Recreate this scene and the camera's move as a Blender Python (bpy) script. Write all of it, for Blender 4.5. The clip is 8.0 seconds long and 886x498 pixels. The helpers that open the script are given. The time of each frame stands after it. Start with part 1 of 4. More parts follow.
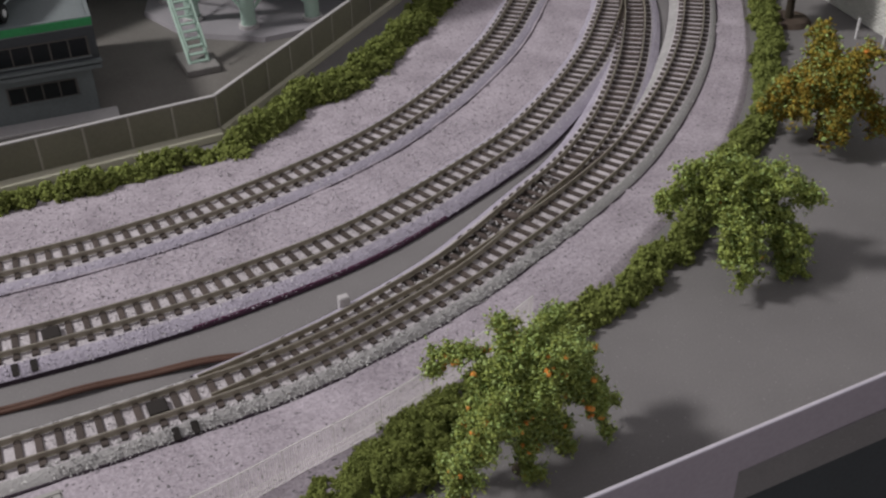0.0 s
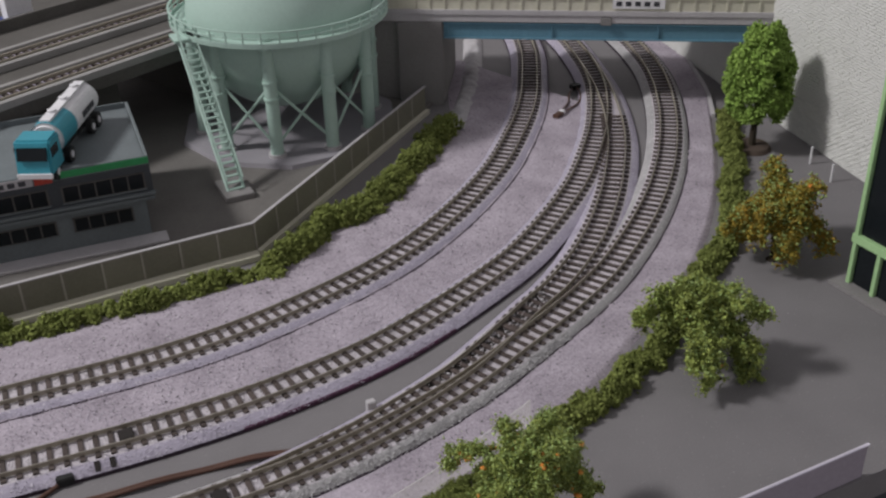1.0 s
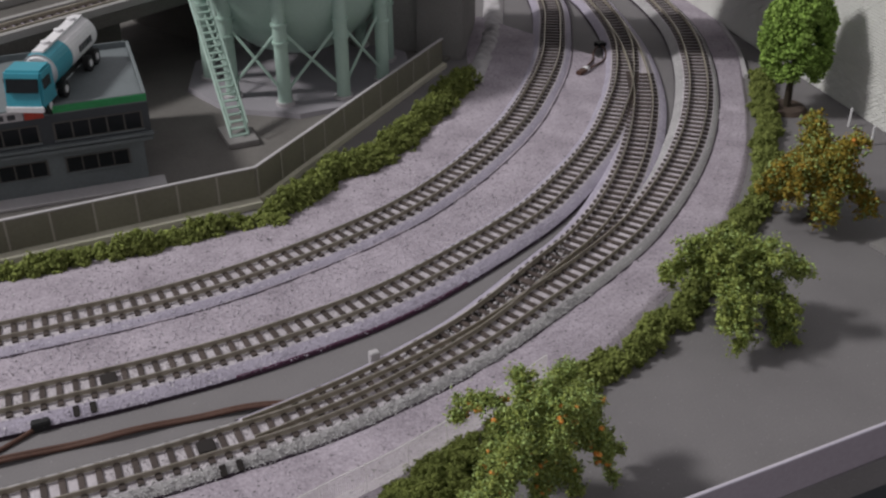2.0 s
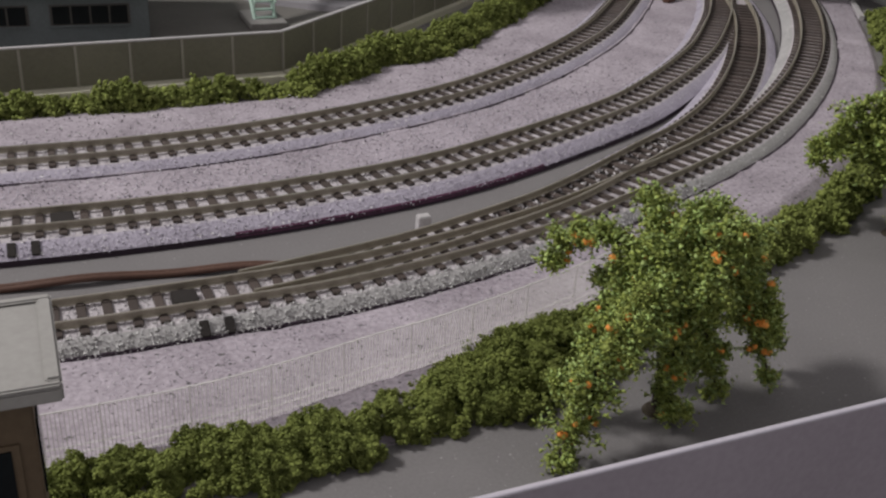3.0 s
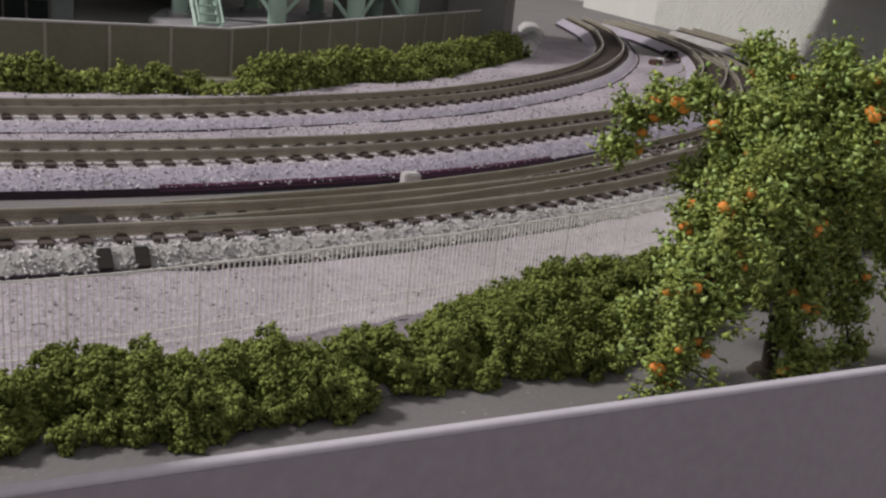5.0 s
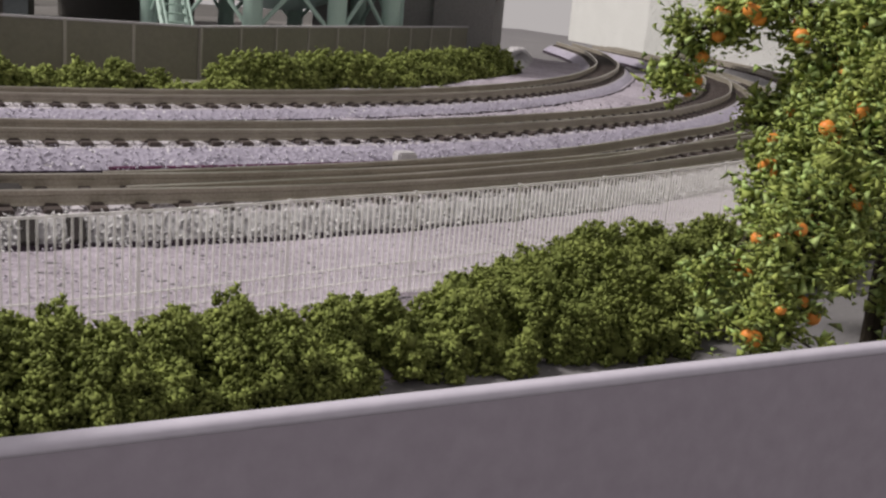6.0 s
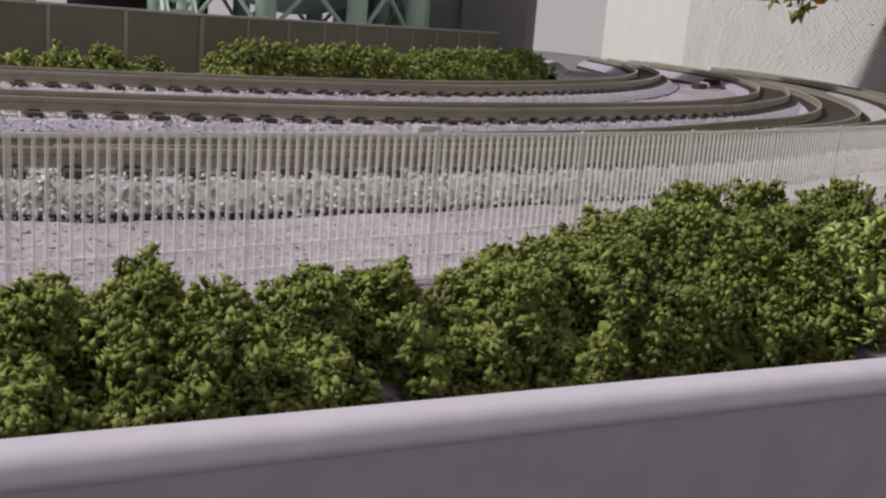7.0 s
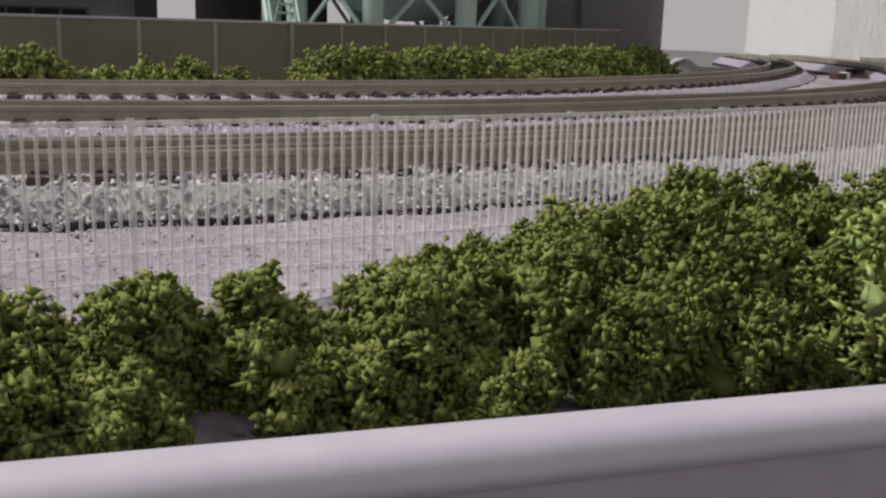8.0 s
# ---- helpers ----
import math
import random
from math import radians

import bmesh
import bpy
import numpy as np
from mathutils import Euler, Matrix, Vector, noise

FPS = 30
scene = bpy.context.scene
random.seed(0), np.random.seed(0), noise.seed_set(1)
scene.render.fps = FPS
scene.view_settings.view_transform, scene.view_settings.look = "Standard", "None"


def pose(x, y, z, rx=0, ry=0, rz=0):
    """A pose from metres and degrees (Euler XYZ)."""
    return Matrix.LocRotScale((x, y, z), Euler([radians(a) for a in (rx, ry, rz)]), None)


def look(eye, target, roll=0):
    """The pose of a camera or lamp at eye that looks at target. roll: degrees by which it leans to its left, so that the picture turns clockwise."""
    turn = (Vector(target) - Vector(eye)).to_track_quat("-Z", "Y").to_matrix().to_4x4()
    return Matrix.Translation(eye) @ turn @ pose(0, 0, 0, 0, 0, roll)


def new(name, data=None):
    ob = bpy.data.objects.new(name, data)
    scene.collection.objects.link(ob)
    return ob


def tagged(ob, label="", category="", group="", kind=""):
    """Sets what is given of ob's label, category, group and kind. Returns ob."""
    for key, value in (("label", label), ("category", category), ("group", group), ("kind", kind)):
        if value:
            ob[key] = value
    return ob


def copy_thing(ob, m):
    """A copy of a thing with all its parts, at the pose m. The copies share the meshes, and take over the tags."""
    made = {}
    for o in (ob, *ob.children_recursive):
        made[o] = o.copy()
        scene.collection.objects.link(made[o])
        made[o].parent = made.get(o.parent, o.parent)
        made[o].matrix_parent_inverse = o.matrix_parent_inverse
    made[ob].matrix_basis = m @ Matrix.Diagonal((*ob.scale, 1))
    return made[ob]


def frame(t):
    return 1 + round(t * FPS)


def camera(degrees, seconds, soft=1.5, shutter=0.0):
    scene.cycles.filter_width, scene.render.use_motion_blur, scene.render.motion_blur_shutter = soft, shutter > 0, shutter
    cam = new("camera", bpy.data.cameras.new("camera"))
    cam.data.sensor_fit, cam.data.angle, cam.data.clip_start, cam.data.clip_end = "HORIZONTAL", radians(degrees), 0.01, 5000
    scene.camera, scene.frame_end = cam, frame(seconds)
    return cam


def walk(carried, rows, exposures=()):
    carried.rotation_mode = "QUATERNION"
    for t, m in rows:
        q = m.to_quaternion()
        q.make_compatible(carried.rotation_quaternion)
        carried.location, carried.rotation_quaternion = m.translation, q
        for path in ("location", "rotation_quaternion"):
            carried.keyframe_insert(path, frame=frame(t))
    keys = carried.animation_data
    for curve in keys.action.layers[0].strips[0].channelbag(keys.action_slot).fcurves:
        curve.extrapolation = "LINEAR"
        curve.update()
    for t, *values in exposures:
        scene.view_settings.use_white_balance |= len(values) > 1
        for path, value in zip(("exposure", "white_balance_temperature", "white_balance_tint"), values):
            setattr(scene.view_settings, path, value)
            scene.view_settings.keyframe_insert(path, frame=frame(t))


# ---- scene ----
U = 0.01  # the plan is in centimetres
cam = camera(46.0, 8.0, soft=2.4)
# seconds, eye x y z in metres, yaw, pitch, lean in degrees
PATH = [
    (0.0, -0.0254, -0.1417, 0.2022, -24.76, -34.60, -1.54),
    (0.1, -0.0279, -0.1402, 0.2012, -23.86, -33.52, -2.66),
    (0.2, -0.0301, -0.1446, 0.2093, -23.71, -33.16, -2.23),
    (0.3, -0.0328, -0.1535, 0.2204, -24.16, -32.27, -1.68),
    (0.4, -0.0361, -0.1659, 0.2296, -25.28, -31.12, -1.78),
    (0.5, -0.0386, -0.1735, 0.2408, -24.82, -30.72, -2.23),
    (1.0, -0.0494, -0.1820, 0.2474, -25.12, -30.09, -1.73),
    (1.5, -0.0507, -0.1809, 0.2400, -24.83, -30.64, -1.44),
    (1.7, -0.0482, -0.1786, 0.2347, -24.40, -31.37, -1.68),
    (2.8, -0.0324, -0.1191, 0.1385, -23.98, -27.15, 3.91),
    (3.0, -0.0353, -0.1140, 0.1189, -23.46, -26.97, 3.39),
    (3.5, -0.0528, -0.1110, 0.1047, -24.18, -22.71, 2.83),
    (4.0, -0.0473, -0.0956, 0.0791, -26.19, -21.87, 5.61),
    (4.5, -0.0368, -0.0888, 0.0591, -25.98, -19.34, 4.55),
    (4.7, -0.0284, -0.0804, 0.0573, -25.92, -18.58, 5.63),
    (5.8, -0.0225, -0.0585, 0.0372, -27.18, -13.86, 4.37),
    (6.0, -0.0166, -0.0486, 0.0344, -27.21, -14.22, 5.08),
    (6.5, -0.0056, -0.0240, 0.0225, -26.79, -11.84, 5.64),
    (7.0, -0.0024, -0.0209, 0.0212, -25.52, -12.42, 4.73),
    (7.5, 0.0142, -0.0154, 0.0190, -17.22, -12.55, 1.82),
    (8.0, 0.0151, -0.0154, 0.0190, -16.74, -12.35, 1.77),
]


def sight(x, y, z, yaw, pitch, lean):
    ya, pi = radians(yaw), radians(pitch)
    ahead = Vector((-math.sin(ya) * math.cos(pi), math.cos(ya) * math.cos(pi), math.sin(pi)))
    return look((x, y, z), Vector((x, y, z)) + ahead, lean)


walk(cam, [(t, sight(*p)) for t, *p in PATH], [(0, -0.02, 6500, 10), (0.5, -0.02, 6380, 11), (1.5, -0.1, 6330, 11), (3.0, 0.0, 6570, 9), (4.5, 0.01, 6640, 8), (6.0, 0.36, 6650, 11), (6.5, 0.25, 6580, 12), (8.0, 0.26, 6560, 11)])

# ---- light: a dim room with one ceiling lamp off to the side ----
world = bpy.data.worlds.new("room")
scene.world = world
world.use_nodes = True
world.node_tree.nodes["Background"].inputs[0].default_value = (0.97, 0.925, 0.93, 1)
world.node_tree.nodes["Background"].inputs[1].default_value = 0.36


def area(name, eye, target, w, h, watts, colour):
    lamp = bpy.data.lights.new(name, "AREA")
    lamp.shape, lamp.size, lamp.size_y, lamp.energy, lamp.color = "RECTANGLE", w, h, watts, colour
    ob = new(name, lamp)
    ob.matrix_world = look(eye, target)
    return ob


area("ceiling_lamp", (-1.44, 0.72, 1.64), (0.14, 0.15, 0.0), 0.28, 0.28, 40.0, (1.0, 0.97, 0.93))


# ---- materials ----
def mat(name, base, alt=None, rough=0.7, fine=3000.0, coarse=150.0, bump=0.0, spread=0.35, speck=None, speck_at=0.68,
        speck_scale=1600.0, metal=0.0, spec=0.4, rand=0.0, island=0.0):
    m = bpy.data.materials.new(name)
    m.use_nodes = True
    nt = m.node_tree
    n, l = nt.nodes, nt.links
    bsdf = n["Principled BSDF"]
    bsdf.inputs["Roughness"].default_value = rough
    bsdf.inputs["Metallic"].default_value = metal
    bsdf.inputs["Specular IOR Level"].default_value = spec
    alt = alt or tuple(c * (1 - spread) for c in base)
    pos = n.new("ShaderNodeTexCoord")
    tex = {}
    for key, scale in (("fine", fine), ("coarse", coarse)):
        tx = n.new("ShaderNodeTexNoise")
        tx.inputs["Scale"].default_value = scale
        tx.inputs["Detail"].default_value = 3.0
        l.new(pos.outputs["Object"], tx.inputs["Vector"])
        tex[key] = tx
    add = n.new("ShaderNodeMath")
    add.operation = "MULTIPLY_ADD"
    add.inputs[1].default_value = 0.55
    l.new(tex["fine"].outputs["Fac"], add.inputs[0])
    half = n.new("ShaderNodeMath")
    half.operation = "MULTIPLY"
    half.inputs[1].default_value = 0.45
    l.new(tex["coarse"].outputs["Fac"], half.inputs[0])
    l.new(half.outputs[0], add.inputs[2])
    ramp = n.new("ShaderNodeValToRGB")
    ramp.color_ramp.elements[0].position, ramp.color_ramp.elements[1].position = 0.33, 0.67
    ramp.color_ramp.elements[0].color, ramp.color_ramp.elements[1].color = (*alt, 1), (*base, 1)
    l.new(add.outputs[0], ramp.inputs[0])
    out = ramp.outputs[0]
    if speck:
        v = n.new("ShaderNodeTexNoise")
        v.inputs["Scale"].default_value = speck_scale
        v.inputs["Detail"].default_value = 1.0
        l.new(pos.outputs["Object"], v.inputs["Vector"])
        r2 = n.new("ShaderNodeValToRGB")
        r2.color_ramp.elements[0].position, r2.color_ramp.elements[1].position = speck_at, speck_at + 0.04
        l.new(v.outputs["Fac"], r2.inputs[0])
        mix = n.new("ShaderNodeMix")
        mix.data_type = "RGBA"
        l.new(r2.outputs[0], mix.inputs["Factor"])
        l.new(out, mix.inputs["A"])
        mix.inputs["B"].default_value = (*speck, 1)
        out = mix.outputs["Result"]
    for amount, node, socket in ((rand, "ShaderNodeObjectInfo", "Random"), (island, "ShaderNodeNewGeometry", "Random Per Island")):
        if amount:
            info = n.new(node)
            rng = n.new("ShaderNodeMapRange")
            rng.inputs["To Min"].default_value, rng.inputs["To Max"].default_value = 1 - amount, 1 + amount
            l.new(info.outputs[socket], rng.inputs["Value"])
            hsv = n.new("ShaderNodeHueSaturation")
            l.new(rng.outputs[0], hsv.inputs["Value"])
            l.new(out, hsv.inputs["Color"])
            out = hsv.outputs["Color"]
    l.new(out, bsdf.inputs["Base Color"])
    if bump:
        b = n.new("ShaderNodeBump")
        b.inputs["Strength"].default_value = bump
        b.inputs["Distance"].default_value = 0.0004
        l.new(tex["fine"].outputs["Fac"], b.inputs["Height"])
        l.new(b.outputs[0], bsdf.inputs["Normal"])
    return m


BOARD = mat("painted_board", (0.205, 0.195, 0.202), (0.165, 0.156, 0.163), 0.75, 1500, 40, 0.12, speck=(0.34, 0.325, 0.335), speck_at=0.72, speck_scale=1300)
GRAVEL = mat("lilac_gravel", (0.485, 0.432, 0.497), (0.245, 0.213, 0.25), 0.8, 1000, 45, 0.6, speck=(0.12, 0.11, 0.12), speck_at=0.665, speck_scale=750)
BALLAST = mat("grey_ballast", (0.45, 0.415, 0.51), (0.32, 0.293, 0.365), 0.8, 1300, 120, 1.0, speck=(0.72, 0.7, 0.72), speck_at=0.68, speck_scale=1100)
GREYBED = mat("stone_ballast", (0.46, 0.45, 0.46), (0.32, 0.31, 0.32), 0.8, 1300, 120, 1.0, speck=(0.72, 0.72, 0.72), speck_at=0.68, speck_scale=1100)
GREYGRAIN = mat("stone_grains", (0.66, 0.65, 0.66), (0.44, 0.43, 0.44), 0.4, 2500, 300, 0.0, island=0.25)
GRAIN = mat("ballast_grains", (0.60, 0.565, 0.655), (0.45, 0.42, 0.495), 0.4, 2500, 300, 0.0, island=0.22)
BEDTOP = mat("pale_ballast", (0.60, 0.56, 0.60), (0.40, 0.37, 0.40), 0.8, 1300, 120, 0.8)
PALEGRAIN = mat("pale_ballast_grains", (0.66, 0.63, 0.66), (0.44, 0.415, 0.44), 0.5, 2500, 300, 0.0, island=0.2)
DARKGRAIN = mat("dark_chips", (0.11, 0.10, 0.11), None, 0.7, 2500, 300)
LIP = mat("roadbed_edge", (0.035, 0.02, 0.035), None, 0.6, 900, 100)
MAGENTA = mat("magenta_edge", (0.12, 0.03, 0.08), None, 0.6, 900, 100)
TIE = mat("brown_sleeper", (0.095, 0.074, 0.068), (0.052, 0.04, 0.037), 0.7, 2500, 100, 0.3, rand=0.25)
RAIL = mat("weathered_rail", (0.43, 0.39, 0.32), (0.29, 0.26, 0.21), 0.48, 3000, 120, 0.15, metal=0.35)
RAILHEAD = mat("worn_rail", (0.60, 0.56, 0.50), (0.40, 0.36, 0.30), 0.28, 3000, 120, 0.05, metal=0.85)
BUSH = mat("olive_foam", (0.285, 0.325, 0.094), (0.125, 0.155, 0.043), 0.85, 900, 130, 0.0, island=0.35, spec=0.15)
LEAFA = mat("yellow_green_foam", (0.40, 0.455, 0.125), (0.205, 0.265, 0.062), 0.7, 900, 130, 0.0, island=0.35, spec=0.25)
LEAFO = mat("autumn_foam", (0.50, 0.30, 0.05), (0.20, 0.20, 0.036), 0.8, 500, 45, 0.0, island=0.35, spec=0.2)
LEAFG = mat("bright_green_foam", (0.30, 0.43, 0.10), (0.15, 0.25, 0.048), 0.8, 900, 130, 0.0, island=0.35, spec=0.2)
FLAKE = mat("pale_leaf_flake", (0.44, 0.54, 0.20), (0.27, 0.39, 0.11), 0.5, 900, 200, 0.0, island=0.3)
BERRY = mat("orange_fruit", (0.74, 0.30, 0.06), (0.60, 0.18, 0.03), 0.5, 900, 200, 0.0, island=0.25)
BARK = mat("dark_bark", (0.055, 0.043, 0.03), None, 0.85, 1800, 200, 0.5)
TANK = mat("mint_paint", (0.42, 0.56, 0.50), (0.37, 0.50, 0.445), 0.5, 700, 25, 0.05)
CONC = mat("grey_concrete", (0.25, 0.24, 0.24), (0.18, 0.172, 0.17), 0.8, 1300, 40, 0.2)
DARKC = mat("dark_concrete", (0.12, 0.112, 0.105), (0.075, 0.07, 0.065), 0.8, 1300, 40, 0.2)
PALEC = mat("pale_plaster", (0.52, 0.50, 0.52), (0.40, 0.385, 0.40), 0.8, 1300, 40, 0.2)
SLAB = mat("lilac_concrete", (0.31, 0.295, 0.325), (0.24, 0.228, 0.252), 0.8, 1300, 40, 0.2)
PANEL = mat("olive_wall_panel", (0.195, 0.185, 0.145), (0.155, 0.147, 0.115), 0.7, 900, 60, 0.1, rand=0.06)
CREAM = mat("cream_plastic", (0.62, 0.60, 0.50), (0.53, 0.51, 0.42), 0.55, 900, 60, 0.05)
BLUE = mat("blue_girder", (0.13, 0.27, 0.36), (0.10, 0.215, 0.29), 0.55, 900, 60, 0.08)
BRICK = mat("white_brick", (0.74, 0.74, 0.72), (0.62, 0.62, 0.60), 0.75, 1500, 60, 0.3, rand=0.07)
MORTAR = mat("white_mortar", (0.70, 0.70, 0.68), (0.62, 0.62, 0.60), 0.85, 1500, 60, 0.2)
RIMF = mat("lilac_board_face", (0.39, 0.348, 0.412), (0.33, 0.292, 0.348), 0.38, 700, 25, 0.08)
# paler copy of the board lilac: the light on the top edge is coloured in
RIMT = mat("lit_board_edge", (0.58, 0.545, 0.63), (0.50, 0.47, 0.55), 0.45, 900, 60, 0.05)
GREENF = mat("pale_green_frame", (0.38, 0.58, 0.30), (0.32, 0.50, 0.25), 0.5, 900, 60, 0.05)
GLASS = mat("dark_glass", (0.012, 0.015, 0.018), None, 0.2, 900, 60, 0.0, spec=0.2)
NAVY = mat("dark_slate", (0.055, 0.062, 0.072), (0.04, 0.045, 0.052), 0.6, 900, 60, 0.08)
YARDM = mat("dark_yard", (0.175, 0.165, 0.158), (0.12, 0.112, 0.106), 0.85, 1300, 40, 0.2)
COVERM = mat("dark_cover", (0.022, 0.017, 0.016), None, 0.7, 1500, 100, 0.1)
WALLC = mat("weathered_concrete", (0.34, 0.33, 0.325), (0.25, 0.24, 0.235), 0.8, 1300, 40, 0.2)
POSTM = mat("pale_wall_post", (0.36, 0.34, 0.30), (0.30, 0.28, 0.25), 0.7, 900, 60, 0.1)
SLATE = mat("slate_facade", (0.165, 0.188, 0.20), (0.125, 0.143, 0.152), 0.6, 900, 60, 0.08)
GREENS = mat("green_stripe", (0.035, 0.30, 0.10), None, 0.5, 900, 60)
REDS = mat("red_sign", (0.52, 0.06, 0.035), None, 0.5, 900, 60)
WHITES = mat("white_plastic", (0.82, 0.81, 0.83), (0.64, 0.63, 0.66), 0.45, 900, 60, 0.04)
TEAL = mat("teal_plastic", (0.05, 0.31, 0.40), (0.04, 0.26, 0.34), 0.4, 900, 60)
BLACK = mat("black_plastic", (0.016, 0.016, 0.017), None, 0.6, 900, 60)
TAN = mat("tan_hut_wall", (0.14, 0.10, 0.065), (0.11, 0.078, 0.05), 0.7, 900, 60, 0.1)
HUTROOF = mat("pale_hut_roof", (0.36, 0.35, 0.345), (0.30, 0.29, 0.285), 0.65, 900, 50, 0.08)
WIRE = mat("brown_wire", (0.11, 0.055, 0.04), (0.07, 0.035, 0.025), 0.55, 900, 60)
BLUEP = mat("blue_box", (0.04, 0.07, 0.26), None, 0.5, 900, 60)
FENCEM = mat("clear_fence_plastic", (0.93, 0.91, 0.90), (0.88, 0.86, 0.85), 0.4, 900, 60)
clear = FENCEM.node_tree.nodes.new("ShaderNodeBsdfTransparent")
blend = FENCEM.node_tree.nodes.new("ShaderNodeMixShader")
blend.inputs[0].default_value = 0.62
FENCEM.node_tree.links.new(FENCEM.node_tree.nodes["Principled BSDF"].outputs[0], blend.inputs[1])
FENCEM.node_tree.links.new(clear.outputs[0], blend.inputs[2])
FENCEM.node_tree.links.new(blend.outputs[0], FENCEM.node_tree.nodes["Material Output"].inputs[0])
DIRT = mat("brown_base", (0.10, 0.075, 0.06), (0.07, 0.05, 0.04), 0.9, 900, 100, 0.4)
INK = mat("dark_lettering", (0.05, 0.05, 0.06), None, 0.6, 900, 60)


# ---- mesh tools (all in centimetres) ----
def box(bm, x0, x1, y0, y1, z0, z1, bevel=0.0):
    r = bmesh.ops.create_cube(bm, size=1.0)
    vs = r["verts"]
    bmesh.ops.scale(bm, verts=vs, vec=(x1 - x0, y1 - y0, z1 - z0))
    bmesh.ops.translate(bm, verts=vs, vec=((x0 + x1) / 2, (y0 + y1) / 2, (z0 + z1) / 2))
    if bevel:
        es = {e for v in vs for e in v.link_edges}
        bmesh.ops.bevel(bm, geom=list(es), offset=bevel, segments=2, affect="EDGES")
    return bm


def block(*a, **k):
    return box(bmesh.new(), *a, **k)


def rod(bm, a, b, r, r2=None, n=10):
    a, b = Vector(a), Vector(b)
    d = b - a
    m = Matrix.Translation((a + b) / 2) @ d.to_track_quat("Z", "Y").to_matrix().to_4x4()
    bmesh.ops.create_cone(bm, cap_ends=True, segments=n, radius1=r, radius2=r if r2 is None else r2, depth=d.length, matrix=m)
    return bm


def finish(name, me, material, parent=None, label="", smooth=False):
    me.transform(Matrix.Scale(U, 4))
    me.materials.append(material)
    if smooth:
        me.shade_smooth()
    ob = new(name, me)
    if parent is not None:
        ob.parent = parent
    if label:
        tagged(ob, label)
    return ob


def part(name, bm, material, parent=None, label="", smooth=False):
    me = bpy.data.meshes.new(name)
    bm.to_mesh(me)
    bm.free()
    return finish(name, me, material, parent, label, smooth)


def raw(name, verts, faces, material, parent=None, label="", smooth=False):
    me = bpy.data.meshes.new(name)
    me.from_pydata([tuple(v) for v in verts], [], [tuple(f) for f in faces])
    me.update()
    return finish(name, me, material, parent, label, smooth)


def thing(name, x, y, z=0.0, turn=0.0, label="", category="", group="", kind="", size=1.0):
    ob = new(name)
    ob.empty_display_size = 0.005
    ob.matrix_basis = pose(x * U, y * U, z * U, 0, 0, turn) @ Matrix.Scale(size, 4)
    return tagged(ob, label, category, group, kind)


def smooth_line(pts, step=0.12):
    """A Catmull-Rom line through the points, with even steps."""
    p = np.array(pts, float)
    p = np.vstack([2 * p[0] - p[1], p, 2 * p[-1] - p[-2]])
    out = []
    for i in range(1, len(p) - 2):
        t = np.linspace(0, 1, 40, endpoint=False)[:, None]
        a, b, c, d = p[i - 1], p[i], p[i + 1], p[i + 2]
        out.append(0.5 * (2 * b + (c - a) * t + (2 * a - 5 * b + 4 * c - d) * t**2 + (3 * b - a - 3 * c + d) * t**3))
    out = np.vstack(out + [p[-2:-1]])
    for _ in range(6):
        out[1:-1] = (out[:-2] + 2 * out[1:-1] + out[2:]) / 4
    s = np.r_[0, np.cumsum(np.hypot(*np.diff(out, axis=0).T))]
    at = np.arange(0, s[-1], step)
    return np.c_[np.interp(at, s, out[:, 0]), np.interp(at, s, out[:, 1])]


def sides(line):
    d = np.gradient(line, axis=0)
    d /= np.linalg.norm(d, axis=1)[:, None]
    return d, np.c_[-d[:, 1], d[:, 0]]


def sweep(line, profile, closed=True):
    """Verts and faces of a profile (offset to the left, height) carried along a line."""
    _, nrm = sides(line)
    k = len(profile)
    verts = []
    for p, n in zip(line, nrm):
        verts += [(p[0] + n[0] * o, p[1] + n[1] * o, z) for o, z in profile]
    faces = []
    for i in range(len(line) - 1):
        for j in range(k if closed else k - 1):
            a, b = i * k + j, i * k + (j + 1) % k
            faces.append((a, b, b + k, a + k))
    if closed:
        faces += [tuple(range(k)), tuple(range((len(line) - 1) * k, len(line) * k))[::-1]]
    return verts, faces


def at_x(line, lo, hi):
    return line[(line[:, 0] >= lo) & (line[:, 0] <= hi)]


SOLIDS = dict(
    tetra=(((1.2, 0, -0.5), (-0.6, 1.04, -0.5), (-0.6, -1.04, -0.5), (0, 0, 1.3)), ((0, 1, 3), (1, 2, 3), (2, 0, 3), (0, 2, 1))),
    octa=(((1, 0, 0), (-1, 0, 0), (0, 1, 0), (0, -1, 0), (0, 0, 1), (0, 0, -1)), ((0, 2, 4), (2, 1, 4), (1, 3, 4), (3, 0, 4), (2, 0, 5), (1, 2, 5), (3, 1, 5), (0, 3, 5))),
)


